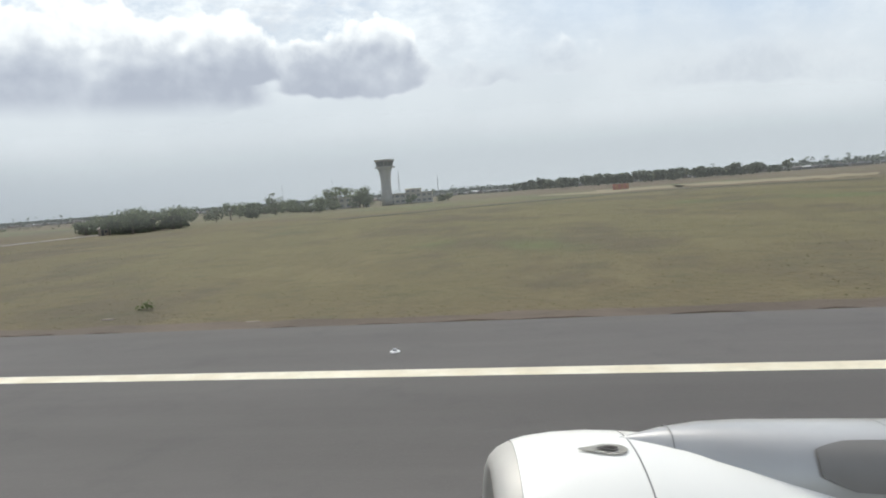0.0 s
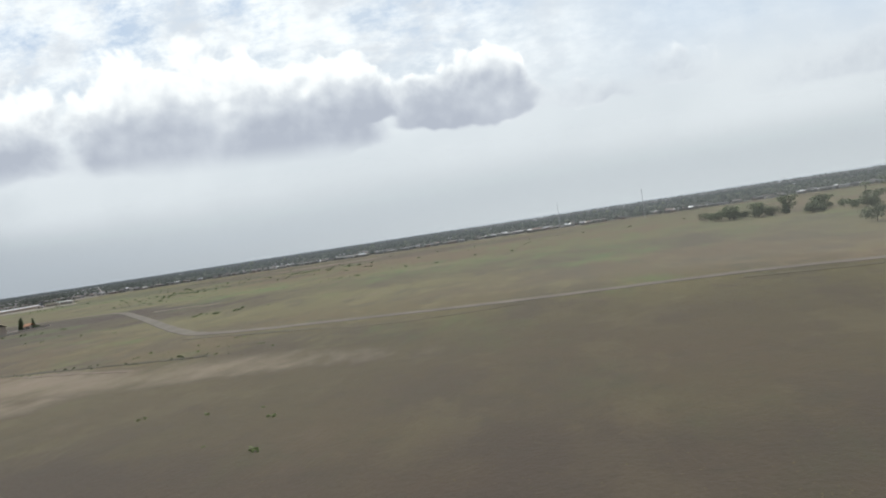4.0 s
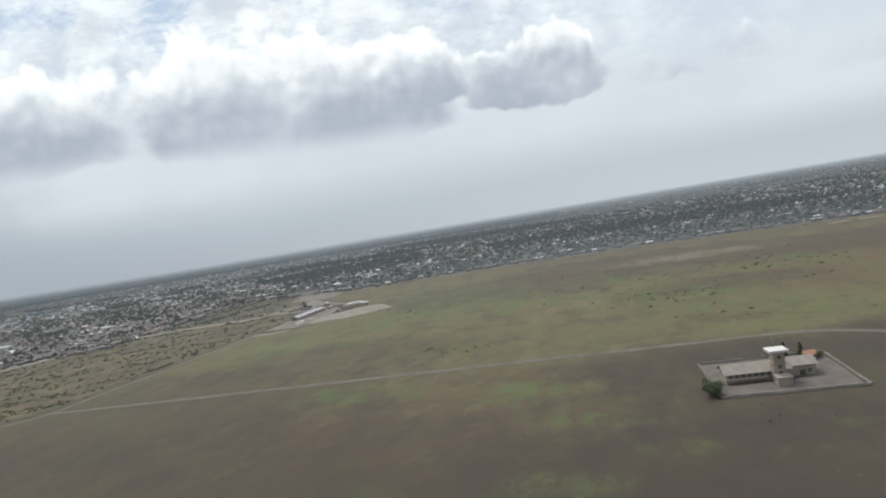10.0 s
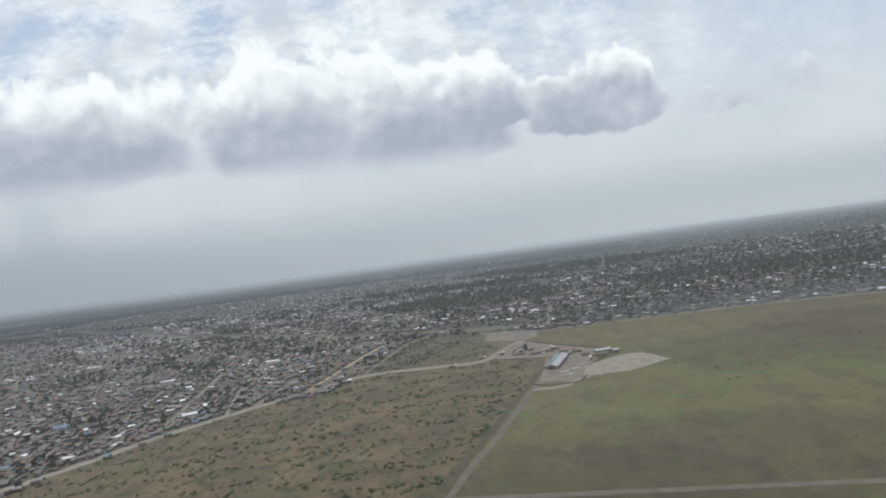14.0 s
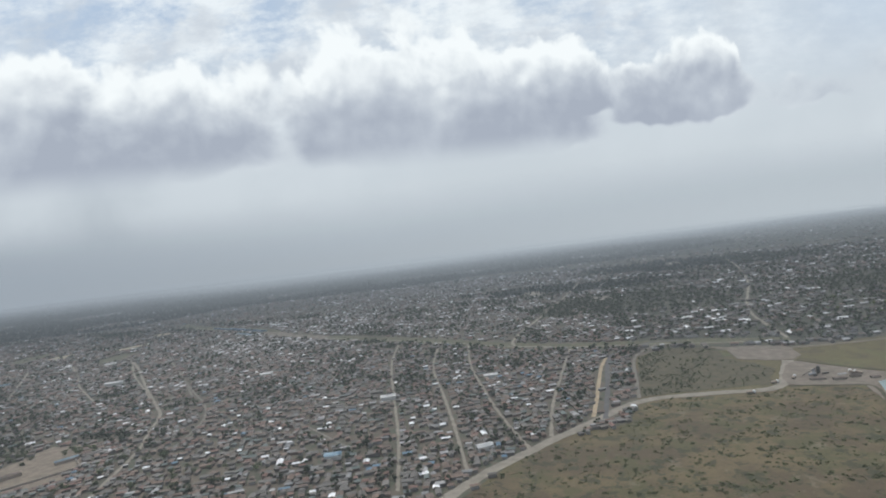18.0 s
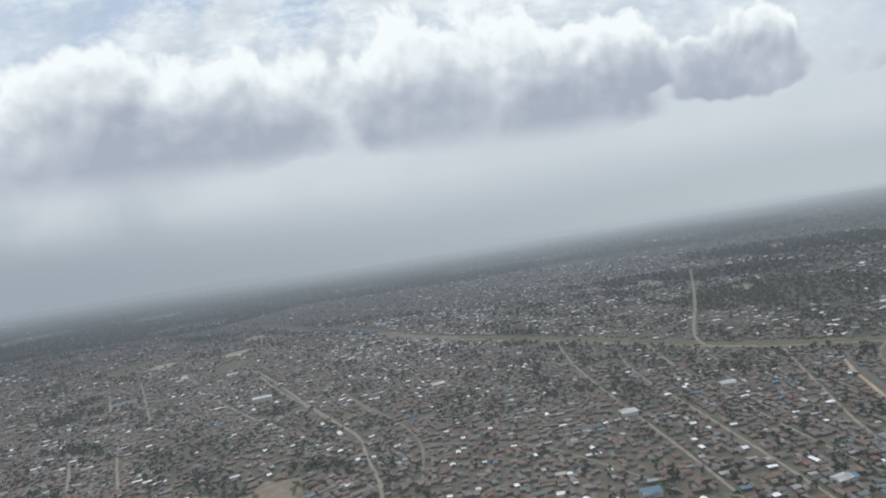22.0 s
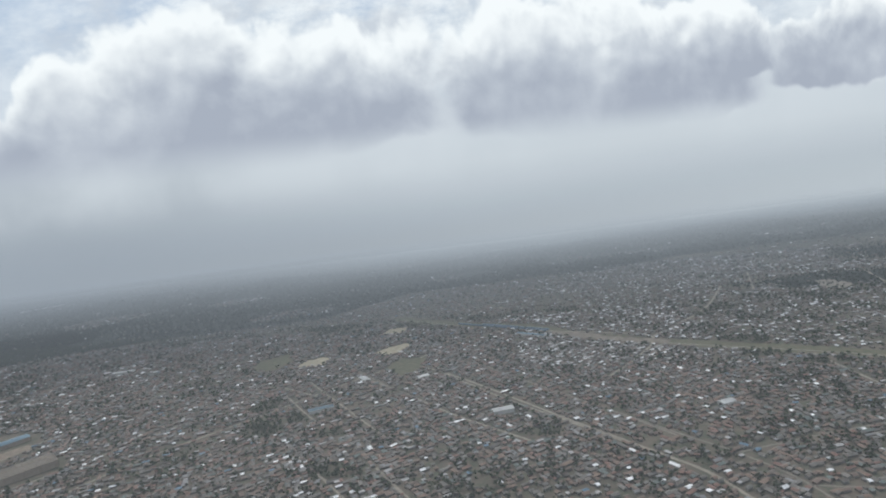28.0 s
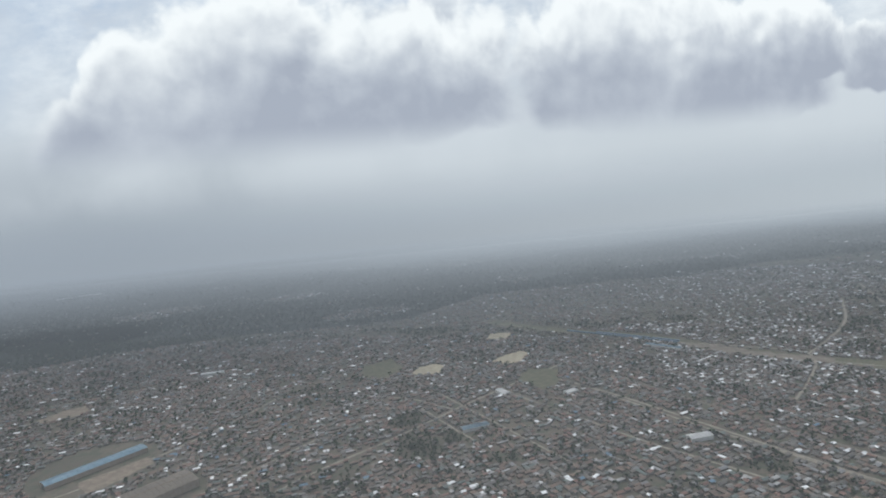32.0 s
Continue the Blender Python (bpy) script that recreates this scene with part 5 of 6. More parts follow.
tagged(houses_mesh(FAR_HOUSES[leafy], "houses", ROOF_LEAFY), "scattered houses under dull and white tin roofs behind the airfield", "houses", kind="stuff")


def house_pattern(l, w, h, rise, label):
    t = empty("house", Matrix(), label, "house", "houses of the township")
    bm = bmesh.new()
    v = [bm.verts.new(p) for p in [(-l / 2, -w / 2, -.1), (l / 2, -w / 2, -.1), (l / 2, w / 2, -.1), (-l / 2, w / 2, -.1), (-l / 2, -w / 2, h), (l / 2, -w / 2, h), (l / 2, w / 2, h), (-l / 2, w / 2, h), (-l / 2, 0, h + rise), (l / 2, 0, h + rise)]]
    for q in ((0, 1, 5, 4), (2, 3, 7, 6), (1, 2, 6, 9, 5), (3, 0, 4, 8, 7)):
        bm.faces.new([v[i] for i in q])
    part("wall", bm, HWALL1, t)
    part("roof", gable(l, w, h, rise, 0.5, 0.07), ROOF1, t, "corrugated tin roof")
    part("door", box(-0.45, 0.45, -w / 2 - 0.05, -w / 2 + 0.02, 0, 2.0), DARKSTEEL, t)
    for x in (-l * 0.3, l * 0.3):
        part("window", box(x - 0.5, x + 0.5, -w / 2 - 0.04, -w / 2 + 0.02, 1.0, 2.0), DARKGLASS, t)
    return t


SHAPES = [(5.6, 4.6, 2.4, 0.6, "low plastered house under a ridged tin roof"), (7.4, 5.0, 2.5, 0.85, "long plastered house under a tin roof"), (9.0, 6.0, 2.7, 1.2, "large plastered house with a steep tin roof"),
          (4.8, 4.2, 2.3, 0.4, "small block house with a nearly flat tin roof"), (6.6, 5.6, 2.6, 1.0, "square plastered house with a tin roof"), (11.0, 5.4, 2.7, 0.8, "long row house under one tin roof")]
PATTERNS = [house_pattern(*s) for s in SHAPES]
for k in NEAR_HOUSES:
    copy_thing(PATTERNS[int(np.argmin([abs(HL[k] - s[0]) + (HR[k] - s[3]) ** 2 for s in SHAPES]))], spot(HX[k], HY[k], math.degrees(HA[k]), 0.08, 0.82))
hide_away(PATTERNS)

# trees of the town
TX, TY, TS = [], [], []
for x0, x1, y0, y1, step, seed in ((-3300, -1130, 330, 1400, 8.4, 21), (-1600, 900, 700, 1900, 11.0, 22), (-4600, -1600, 1300, 2100, 17.0, 23), (-6000, 2800, 1900, 3500, 32.0, 24), (-5200, -3300, 500, 1350, 18.0, 25)):
    x, y = raster(x0, x1, y0, y1, step, step, 8, seed, 0.48)
    ok = free_ground(x, y, 2.0)
    r = np.random.default_rng(seed + 70)
    lush = patchy(x, y, 330, 5)
    ok &= r.uniform(0, 1, len(x)) < np.where(woodland(x, y) > 0, 0.95, np.clip(np.where((x > -1150) & (y < 1600), 0.66, 0.25) + 0.5 * lush + 1.3 * patchy(x, y, 75, 6), 0.07, 0.92) * np.where(y > 1900, 0.8, 1.0))
    TX.append(x[ok]); TY.append(y[ok]); TS.append(r.uniform(0.45, 1.4, ok.sum()) * np.where(y[ok] > 1900, 1.35, np.where(x[ok] > -1150, 1.15, 1.0)))
for cx, cy, rx, ry in WOODS_AND_SHADOW:
    r = np.random.default_rng(int(abs(cx)))
    m = int(rx * ry * 3.14 / (120 if rx < 60 else 210))
    a, q = r.uniform(0, 6.28, m), np.sqrt(r.uniform(0, 1, m))
    TX.append(cx + rx * q * np.cos(a)); TY.append(cy + ry * q * np.sin(a)); TS.append(r.uniform(0.7, 1.2, m))
r = np.random.default_rng(78)
wx, wy = r.uniform(-5200, -690, 24000), r.uniform(1260, 2660, 24000)
ok = inside(wx, wy, FOREST) & (patchy(wx, wy, 420, 77) > -0.42)
TX.append(wx[ok]); TY.append(wy[ok]); TS.append(r.uniform(0.9, 1.5, ok.sum()))
TX, TY, TS = map(np.concatenate, (TX, TY, TS))
ok = off_streets(TX, TY, 1.0)
TX, TY, TS = TX[ok], TY[ok], TS[ok]


def tree_stuff(x, y, s, name, label, leafmat, clumps, leaves, spread, size, height, seed, category="trees"):
    r = np.random.default_rng(seed)
    kinds = [crown_cloud(r, clumps, leaves, spread, size, height) for _ in range(7)]
    pick, turn = r.integers(0, 7, len(x)), r.uniform(0, 6.28, len(x))
    verts = np.concatenate([np.stack([x[pick == k][:, None] + s[pick == k][:, None] * (v[:, 0] * np.cos(turn[pick == k])[:, None] - v[:, 1] * np.sin(turn[pick == k])[:, None]),
                                      y[pick == k][:, None] + s[pick == k][:, None] * (v[:, 0] * np.sin(turn[pick == k])[:, None] + v[:, 1] * np.cos(turn[pick == k])[:, None]),
                                      s[pick == k][:, None] * v[:, 2] + 0 * x[pick == k][:, None]], -1).reshape(-1, 3) for k, v in enumerate(kinds)])
    faces = np.arange(len(verts)).reshape(-1, 4).tolist()
    return tagged(mesh_object(name, verts, faces, leafmat), label, category, kind="stuff")


close = (TX + 1700) ** 2 / 600 ** 2 + (TY - 520) ** 2 / 130 ** 2
first = np.argsort(close)[:150]
rest = np.argsort(close)[150:]
for k in first:
    plant(TREES[int(rng.integers(0, 5))], TX[k], TY[k], TS[k] * 0.6)
deep = (woodland(TX[rest], TY[rest]) > 0) & (TX[rest] < -850) & (TY[rest] > 1420)
edge = (TX[rest] > -850) & (TY[rest] < 880)
for sel, label, leafmat, seed in ((rest[edge], "green trees paled by painted haze behind the airfield", HAZELEAF, 30), (rest[~deep & ~edge], "green trees scattered among the far houses", LEAF_TOWN, 31), (rest[deep], "dense dark woods beyond the houses", LEAF_WOOD, 33)):
    tree_stuff(TX[sel], TY[sel], TS[sel], "trees", label, leafmat, 5, 5, 3.0, 1.15, 6.5, seed)

# treeline at the edge of the airfield
lx = np.random.default_rng(41).uniform(-1000, 900, 1250)
ly = np.interp(lx, [-1000, -500, -300, 0, 500, 900], [838, 872, 860, 812, 745, 705]) + np.abs(np.random.default_rng(42).normal(0, 60, 1250))
TALLX, TALLY = np.random.default_rng(45).uniform(50, 290, 190), np.random.default_rng(46).uniform(545, 620, 190)
tree_stuff(TALLX, TALLY, np.random.default_rng(47).uniform(0.9, 1.75, 190), "trees", "stand of tall trees at the edge of the airfield", HAZELEAF, 9, 9, 3.2, 0.9, 7.5, 48)
tree_stuff(lx, ly, (0.35 + 0.85 * np.random.default_rng(43).uniform(0, 1, 1250) ** 2) * np.interp(lx, [-500, -200, 100, 900], [1.0, 1.15, 1.4, 1.5]) * (1 + 0.5 * patchy(lx, ly, 70, 44)), "trees", "hazy line of trees along the airfield edge", HAZELEAF, 8, 8, 3.6, 0.9, 7.5, 32)

# bushes
bx, by = raster(-1400, -960, 250, 850, 3.5, 3.5, 10, 51, 0.5)
ok = (inside(bx, by, SCRUBLAND) | inside(bx, by, SCRUB2)) & off_streets(bx, by, 1.0)
for c in CLEARINGS:
    ok &= ~inside(bx, by, c)
br = np.random.default_rng(52)
ok &= br.uniform(0, 1, len(bx)) < np.where(inside(bx, by, SCRUB2), np.clip(0.4 + 1.4 * patchy(bx, by, 45, 8) - (bx + 1095) / 110, 0.05, 0.95), np.clip(0.36 + 1.3 * patchy(bx, by, 34, 9) + 0.5 * patchy(bx, by, 110, 10), 0.05, 0.92))
lush = inside(bx, by, SCRUB2)
tree_stuff(bx[ok & lush], by[ok & lush], br.uniform(0.25, 0.85, (ok & lush).sum()), "bushes", "dense dark green bushes beside the dirt road", LEAF_PALE, 5, 6, 2.2, 0.7, 2.6, 54, "bushes")
ok &= ~lush
tree_stuff(bx[ok], by[ok], 0.18 + 0.72 * br.uniform(0, 1, ok.sum()) ** 2.4, "bushes", "low grey-green thorn bushes", THORN, 6, 6, 2.9, 0.7, 1.2, 53, "bushes")
gx2, gy2 = raster(-1000, -280, 60, 860, 8, 7, 3, 61, 0.5)
gr = np.random.default_rng(62)
ok = ~inside(gx2, gy2, TOWN) & ~inside(gx2, gy2, SCRUBLAND) & off_streets(gx2, gy2, 1.5) & (gr.uniform(0, 1, len(gx2)) < np.clip(1.9 * (patchy(gx2, gy2, 120, 12) - 0.27), 0.0, 0.5))
for c in CLEARINGS:
    ok &= ~inside(gx2, gy2, c)
ok &= ~((gx2 > -625) & (gx2 < -560) & (gy2 > 266) & (gy2 < 325))
tree_stuff(gx2[ok], gy2[ok], gr.uniform(0.15, 0.45, ok.sum()), "bushes", "scattered low green weeds and bushes in the grass", WEED, 5, 6, 2.4, 0.55, 0.7, 63, "bushes")

# thickets of dark green weeds in the open grass
kr = np.random.default_rng(67)
kx, ky, ks = [], [], []
for cx, cy, rx, ry, m in ((-594, 493, 45, 30, 70), (-537, 587, 60, 40, 70), (-751, 405, 22, 9, 16), (-576, 411, 24, 14, 18), (-751, 398, 16, 7, 6), (-407, 395, 14, 8, 9), (-503, 584, 60, 40, 45),
                          (-640, 560, 50, 40, 40), (-470, 520, 60, 40, 40), (-445, 640, 60, 40, 22), (-527, 278, 20, 6, 10), (-405, 265, 16, 8, 10), (-700, 660, 90, 40, 30), (-830, 560, 60, 40, 26), (-320, 440, 60, 30, 22), (-250, 560, 80, 40, 26)):
    kx.append(cx + rx * kr.normal(0, 0.6, m)); ky.append(cy + ry * kr.normal(0, 0.6, m)); ks.append(0.15 + 0.55 * kr.uniform(0, 1, m) ** 2)
kx, ky, ks = map(np.concatenate, (kx, ky, ks))
tree_stuff(kx, ky, ks, "bushes", "thickets of dark green weeds in the open grass", FRESH, 6, 9, 3.2, 0.6, 1.0, 68, "bushes")

# clumps along the drainage ditch
dl = smooth_line(DITCH, 40)
dr = np.random.default_rng(65)
pick = dr.integers(0, len(dl), 170)
dx, dy = dl[pick, 0] + dr.normal(0, 2.6, 170), dl[pick, 1] + dr.normal(0, 1.6, 170)
tree_stuff(dx, dy, 0.06 + 0.20 * dr.uniform(0, 1, 170) ** 2, "bushes", "clumps of dark weeds along the ditch", LEAF_PALE, 5, 7, 2.2, 0.6, 1.5, 66, "bushes")


# ------------------------------------------------------------------ runway edge lights
def edge_light():
    t = empty("runway_light", Matrix(), "low white runway edge light on the asphalt", "runway light", "runway edge lights")
    part("base", lathe([(0.22, 0), (0.22, 0.04), (0.16, 0.06)], 10), WHITEPAINT, t)
    part("lens", lathe([(0.10, 0.06), (0.10, 0.12), (0.06, 0.16)], 10), STEEL, t)
    return t


light = edge_light()
for k in range(-4, 9):
    copy_thing(light, spot(*along(-8.2 - 62.4 * k, 21.1), 0, 0.10))
hide_away([light])


# ------------------------------------------------------------------ control tower and its buildings
def control_tower(x, y):
    t = empty("control_tower", spot(x, y, 8, 0, 1.19), "grey concrete control tower with a flared glazed cab", "control tower")
    part("shaft", lathe([(3.4, -0.2), (3.1, 4), (2.85, 9), (2.85, 14), (3.1, 17), (3.6, 19.2), (4.2, 20.6)], 24), CONCRETE, t, "tapering concrete shaft", True)
    part("balcony", lathe([(4.3, 20.6), (5.6, 20.7), (5.6, 21.5), (5.2, 21.5), (5.2, 21.0), (4.3, 21.0)], 24), CONCRETE, t, "concrete balcony ring")
    part("core", lathe([(3.9, 20.9), (4.6, 24.4)], 12), CONCRETE, t, "dark interior behind the cab glass")
    for k in range(12):
        a, b = (math.pi * 2 * (k + d) / 12 for d in (0.06, 0.94))
        bm = bmesh.new()
        q = [bm.verts.new((r * math.cos(g), r * math.sin(g), z)) for g, r, z in ((a, 4.3, 21.6), (b, 4.3, 21.6), (b, 5.1, 24.4), (a, 5.1, 24.4))]
        bm.faces.new(q)
        bmesh.ops.solidify(bm, geom=bm.faces[:], thickness=0.05)
        part("pane", bm, CABGLASS, t)
        g = 2 * math.pi * k / 12
        part("mullion", rod((4.3 * math.cos(g), 4.3 * math.sin(g), 21.2), (5.15 * math.cos(g), 5.15 * math.sin(g), 24.5), 0.09, 0.09, 4), CONCRETE, t)
    part("roof", lathe([(5.2, 24.4), (5.75, 24.5), (5.75, 25.2), (5.3, 25.4), (0.4, 25.7)], 24), CONCRETE, t, "flat concrete roof slab")
    part("antenna", rod((0.8, 0.5, 25.5), (0.8, 0.5, 28.6), 0.06, 0.03), STEEL, t)
    part("antenna", rod((-1.5, 0.2, 25.5), (-1.5, 0.2, 27.4), 0.05, 0.03), STEEL, t)
    return t


control_tower(-29, 393)


def office(x, y, turn, l, w, h, storeys, label, wallmat):
    t = empty("office_building", spot(x, y, turn, 0, 1.19), label, "building", "airport buildings")
    part("wall", box(-l / 2, l / 2, -w / 2, w / 2, -0.1, h, 0.05), wallmat, t)
    part("roof", box(-l / 2 - .5, l / 2 + .5, -w / 2 - .5, w / 2 + .5, h, h + 0.45, 0.05), wallmat, t, "flat roof slab")
    for s in range(storeys):
        z = 1.0 + s * (h / storeys)
        nwin = max(2, int(l / 3))
        for k in range(nwin):
            cx = -l / 2 + l * (k + .5) / nwin
            win = part("window", box(cx - .95, cx + .95, -w / 2 - .06, -w / 2 + .03, z, z + 1.3), CABGLASS, t)
            part("sill", box(cx - 1.1, cx + 1.1, -w / 2 - .25, -w / 2 - .062, z - .15, z), WHITEWALL, win)
    return t


office(-54, 390, 6, 11, 8, 5.6, 2, "cream two-storey airport block with dark windows", CREAM)
office(-16, 402, 6, 27, 10, 5.8, 2, "long cream airport building with bands of windows", CREAM)
office(-14, 410, 6, 9, 6, 8.0, 3, "taller cream stair block behind the airport building", CREAM)
office(-70, 388, 4, 22, 0.5, 1.6, 1, "low white boundary wall beside the tower", WHITEWALL)


def hut(x, y, turn, l, w, h, rise, label, wallmat, roofmat, name="hut"):
    t = empty(name, spot(x, y, turn), label, "hut")
    part("wall", box(-l / 2, l / 2, -w / 2, w / 2, -0.1, h), wallmat, t)
    part("roof", gable(l, w, h, rise, 0.35, 0.08), roofmat, t)
    part("door", box(-.45, .45, -w / 2 - .05, -w / 2 + .02, 0, 2.0), DARKSTEEL, t)
    part("window", box(l * .22, l * .22 + .9, -w / 2 - .05, -w / 2 + .02, .9, 1.8), DARKGLASS, t)
    return t


hut(-89, 195, 10, 3.2, 2.6, 2.4, 0.5, "small pale guard hut beside the taxi road", BEIGE, BEIGEROOF, "guard_hut")
hut(-40, 380, 5, 4, 3, 2.6, 0.4, "small white hut at the foot of the tower", WHITEWALL, WHITETIN)


def dish(x, y):
    t = empty("satellite_dish", spot(x, y, 200, 0, 1.15), "white satellite dish on a short mount", "satellite dish")
    part("mount", rod((0, 0, -.1), (0, 0, 1.8), .35, .2, 8), STEEL, t)
    bm = bmesh.new()
    rings = []
    for r in (0.05, .7, 1.4, 2.1):
        rings.append([bm.verts.new((r * math.cos(a * .3927), -0.28 * r * r * .5 + .3, 2.6 + r * math.sin(a * .3927))) for a in range(16)])
    for p, q in zip(rings, rings[1:]):
        for k in range(16):
            bm.faces.new((p[k], p[(k + 1) % 16], q[(k + 1) % 16], q[k]))
    bmesh.ops.solidify(bm, geom=bm.faces[:], thickness=.06)
    part("reflector", bm, WHITEPAINT, t, "white parabolic reflector")
    part("feed", rod((0, .2, 2.6), (0, -1.2, 2.6), .05, .05), STEEL, t)
    return t


dish(-64, 345)


def lattice_mast(x, y, h, wide):
    t = empty("lattice_mast", spot(x, y, 20), "thin steel lattice radio mast above the trees", "mast")
    for k in range(3):
        a = k * 2.094
        part("leg", rod((wide * math.cos(a), wide * math.sin(a), -.1), (.12 * math.cos(a), .12 * math.sin(a), h), .09, .06, 5), STEEL, t)
    for j in range(int(h / 2)):
        f, g = 1 - j * 2 / h, 1 - (j + 1) * 2 / h
        bm = bmesh.new()
        for k in range(3):
            a, b = k * 2.094, (k + 1) * 2.094
            rod((wide * f * math.cos(a), wide * f * math.sin(a), j * 2), (wide * g * math.cos(b), wide * g * math.sin(b), j * 2 + 2), .04, .04, 4, bm)
        part("brace", bm, STEEL, t)
    return t


lattice_mast(-274, 818, 34, 1.1)
lattice_mast(-176, 740, 33, 1.0)
lattice_mast(-29, 436, 24, 0.8)
lattice_mast(3, 412, 18, 0.6)


def localizer(x, y):
    t = empty("localizer_shelter", spot(x, y, 5), "dull red and orange antenna shelter on the grass", "antenna frame")
    for k in range(6):
        part("panel", box(-4.2 + k * 1.4, -2.9 + k * 1.4, -.3, .3, .4, 3.4), REDPAINT if k % 2 == 0 else TERRACOTTA, t)
        part("leg", box(-3.7 + k * 1.4, -3.5 + k * 1.4, -.2, .2, -.1, .4), STEEL, t)
    return t


localizer(113, 333)


def tuft_bush(x, y, s):
    return copy_thing(TREES[5], spot(x, y, 40, -0.9 * s, s))


notch = np.random.default_rng(17)
for k in range(22):
    y = 62 + 130 * (k / 22) ** 1.2
    b = copy_thing(TREES[5], spot(np.interp(y, [60, 100, 155, 207], [-105, -103.5, -100, -97]) + 4.1 + notch.uniform(-.4, .4), y, 25 * k, -0.3, notch.uniform(.10, .17)))
    tagged(b, "low dark weed growing over the road edge", "weed", "weeds along the taxi road")
    b.name = "weed"
for x, y, s in [(34.6, 32.4, 0.2), (-140, 44, .12), (-150, 70, .14)]:
    b = tuft_bush(x, y, s)
    tagged(b, "small green bush in the dry grass", "bush")
    b.name = "bush"


# ------------------------------------------------------------------ walled compound
def compound():
    yard = area("pavement", [(-617, 276), (-568, 276), (-567, 318), (-616, 318)], 0.10, YARD, "brown paved yard inside the compound wall", "yard", 0.5, 1)
    t = empty("compound_wall", spot(0, 0), "low pale masonry wall round the yard", "wall")
    for a, b in (((-618, 274), (-567, 274)), ((-567, 274), (-566, 318)), ((-618, 274), (-617, 318)), ((-617, 319), (-598, 319)), ((-590, 319), (-566, 319))):
        d = Vector((b[0] - a[0], b[1] - a[1], 0))
        nseg = max(1, round(d.length / 5))
        for k in range(nseg):
            p = Vector((*a, 0)) + d * (k + .5) / nseg
            bm = box(-d.length / nseg / 2 + .15, d.length / nseg / 2 - .15, -.12, .12, -.1, 1.05)
            bm.transform(Matrix.Translation(p) @ Matrix.Rotation(math.atan2(d.y, d.x), 4, "Z"))
            part("panel", bm, PALEWALL, t)
            bm = box(-.2, .2, -.2, .2, -.1, 1.35)
            bm.transform(Matrix.Translation(Vector((*a, 0)) + d * k / nseg))
            part("post", bm, PALEWALL, t)
    h = empty("station_building", spot(-600.5, 294.5, 2), "beige station building with a square look-out tower", "building")
    part("wall", box(-12, 12, -4.5, 4.5, -.1, 4.2), BEIGE, h)
    part("roof", gable(24, 9, 4.2, 2.4, 1.0, .15), BEIGEROOF, h, "pitched beige sheet roof")
    for k in range(9):
        win = part("window", box(-11 + k * 2.4, -9.4 + k * 2.4, -4.56, -4.46, 2.2, 3.4), SHADEWIN, h)
        part("frame", box(-11.1 + k * 2.4, -9.3 + k * 2.4, -4.6, -4.565, 2.05, 2.2), PALEWALL, win)
    part("verandah_roof", box(-12.3, 3.2, -6.6, -4.55, 1.9, 2.05), BEIGEROOF, h, "low lean-to roof along the front")
    for k in range(6):
        part("post", box(-12 + k * 3, -11.8 + k * 3, -6.5, -6.3, -.1, 1.9), PALEWALL, h)
    w = empty("station_wing", spot(-583.5, 296.5, 2), "beige wing of the station with a pitched roof", "building")
    part("wall", box(-5, 5, -4.5, 4.5, -.1, 4.6), BEIGE, w)
    part("roof", gable(10, 9, 4.6, 2.0, .8, .15), BEIGEROOF, w, "pitched beige sheet roof")
    part("door", box(-1, 1, -4.58, -4.46, 0, 2.2), DARKSTEEL, w)
    part("window", box(2, 3.4, -4.58, -4.46, 1.2, 2.4), SHADEWIN, w)
    s = empty("lookout_tower", spot(-593, 288.5, 2), "square beige stair tower with a white slab on top", "tower")
    part("shaft", box(-2.0, 2.0, -2.3, 2.3, -.1, 11.9, .08), BEIGE, s)
    part("slab", box(-3.6, 3.6, -3.2, 3.2, 11.9, 12.8, .08), WHITEWALL, s, "overhanging white roof slab")
    part("rail", box(-2.6, 2.6, -2.8, 2.8, 7.4, 7.8, .05), BEIGE, s)
    part("antenna", rod((-.5, 0, 12.7), (-1.2, .2, 18), .12, .05), STEEL, s)
    for z in (3, 5.4, 9.2):
        part("window", box(-.7, .7, -2.36, -2.25, z, z + 1.5), SHADEWIN, s)
    p = empty("entrance_porch", spot(-593, 283.6, 2), "small beige entrance block at the tower foot", "porch")
    part("wall", box(-2.6, 2.6, -2.2, 2.2, -.1, 3.2), BEIGE, p)
    part("roof", box(-2.9, 2.9, -2.5, 2.5, 3.2, 3.5, .04), PALEWALL, p)
    hut(-574, 312, 2, 4.5, 3.6, 2.6, 1.2, "small pump hut with an orange tiled roof", PALEWALL, TERRACOTTA, "pump_hut")
    side = empty("yard_hedge", spot(-570.5, 313), "clipped dark hedge inside the wall", "hedge")
    v = crown_cloud(np.random.default_rng(5), 26, 26, 3.2, .35, 2.2)
    v[:, 1] *= .45
    mesh_object("foliage", v, [tuple(range(k, k + 4)) for k in range(0, len(v), 4)], LEAF, parent=side)
    return yard


compound()
CON = [conifer(1, 7.5), conifer(2, 6)]
for x, y, k in ((-582.5, 315, 0), (-575.5, 316.5, 1), (-586, 317, 1)):
    copy_thing(CON[k], spot(x, y, 30 * k))
hide_away(CON)
for x, y, k, q in ((-620, 278, 0, .75), (-619, 279, 1, .8), (-621, 277, 1, .7), (-616.5, 286, 1, .5), (-620, 290, 1, .5)):
    plant(TREES[k], x, y, q)


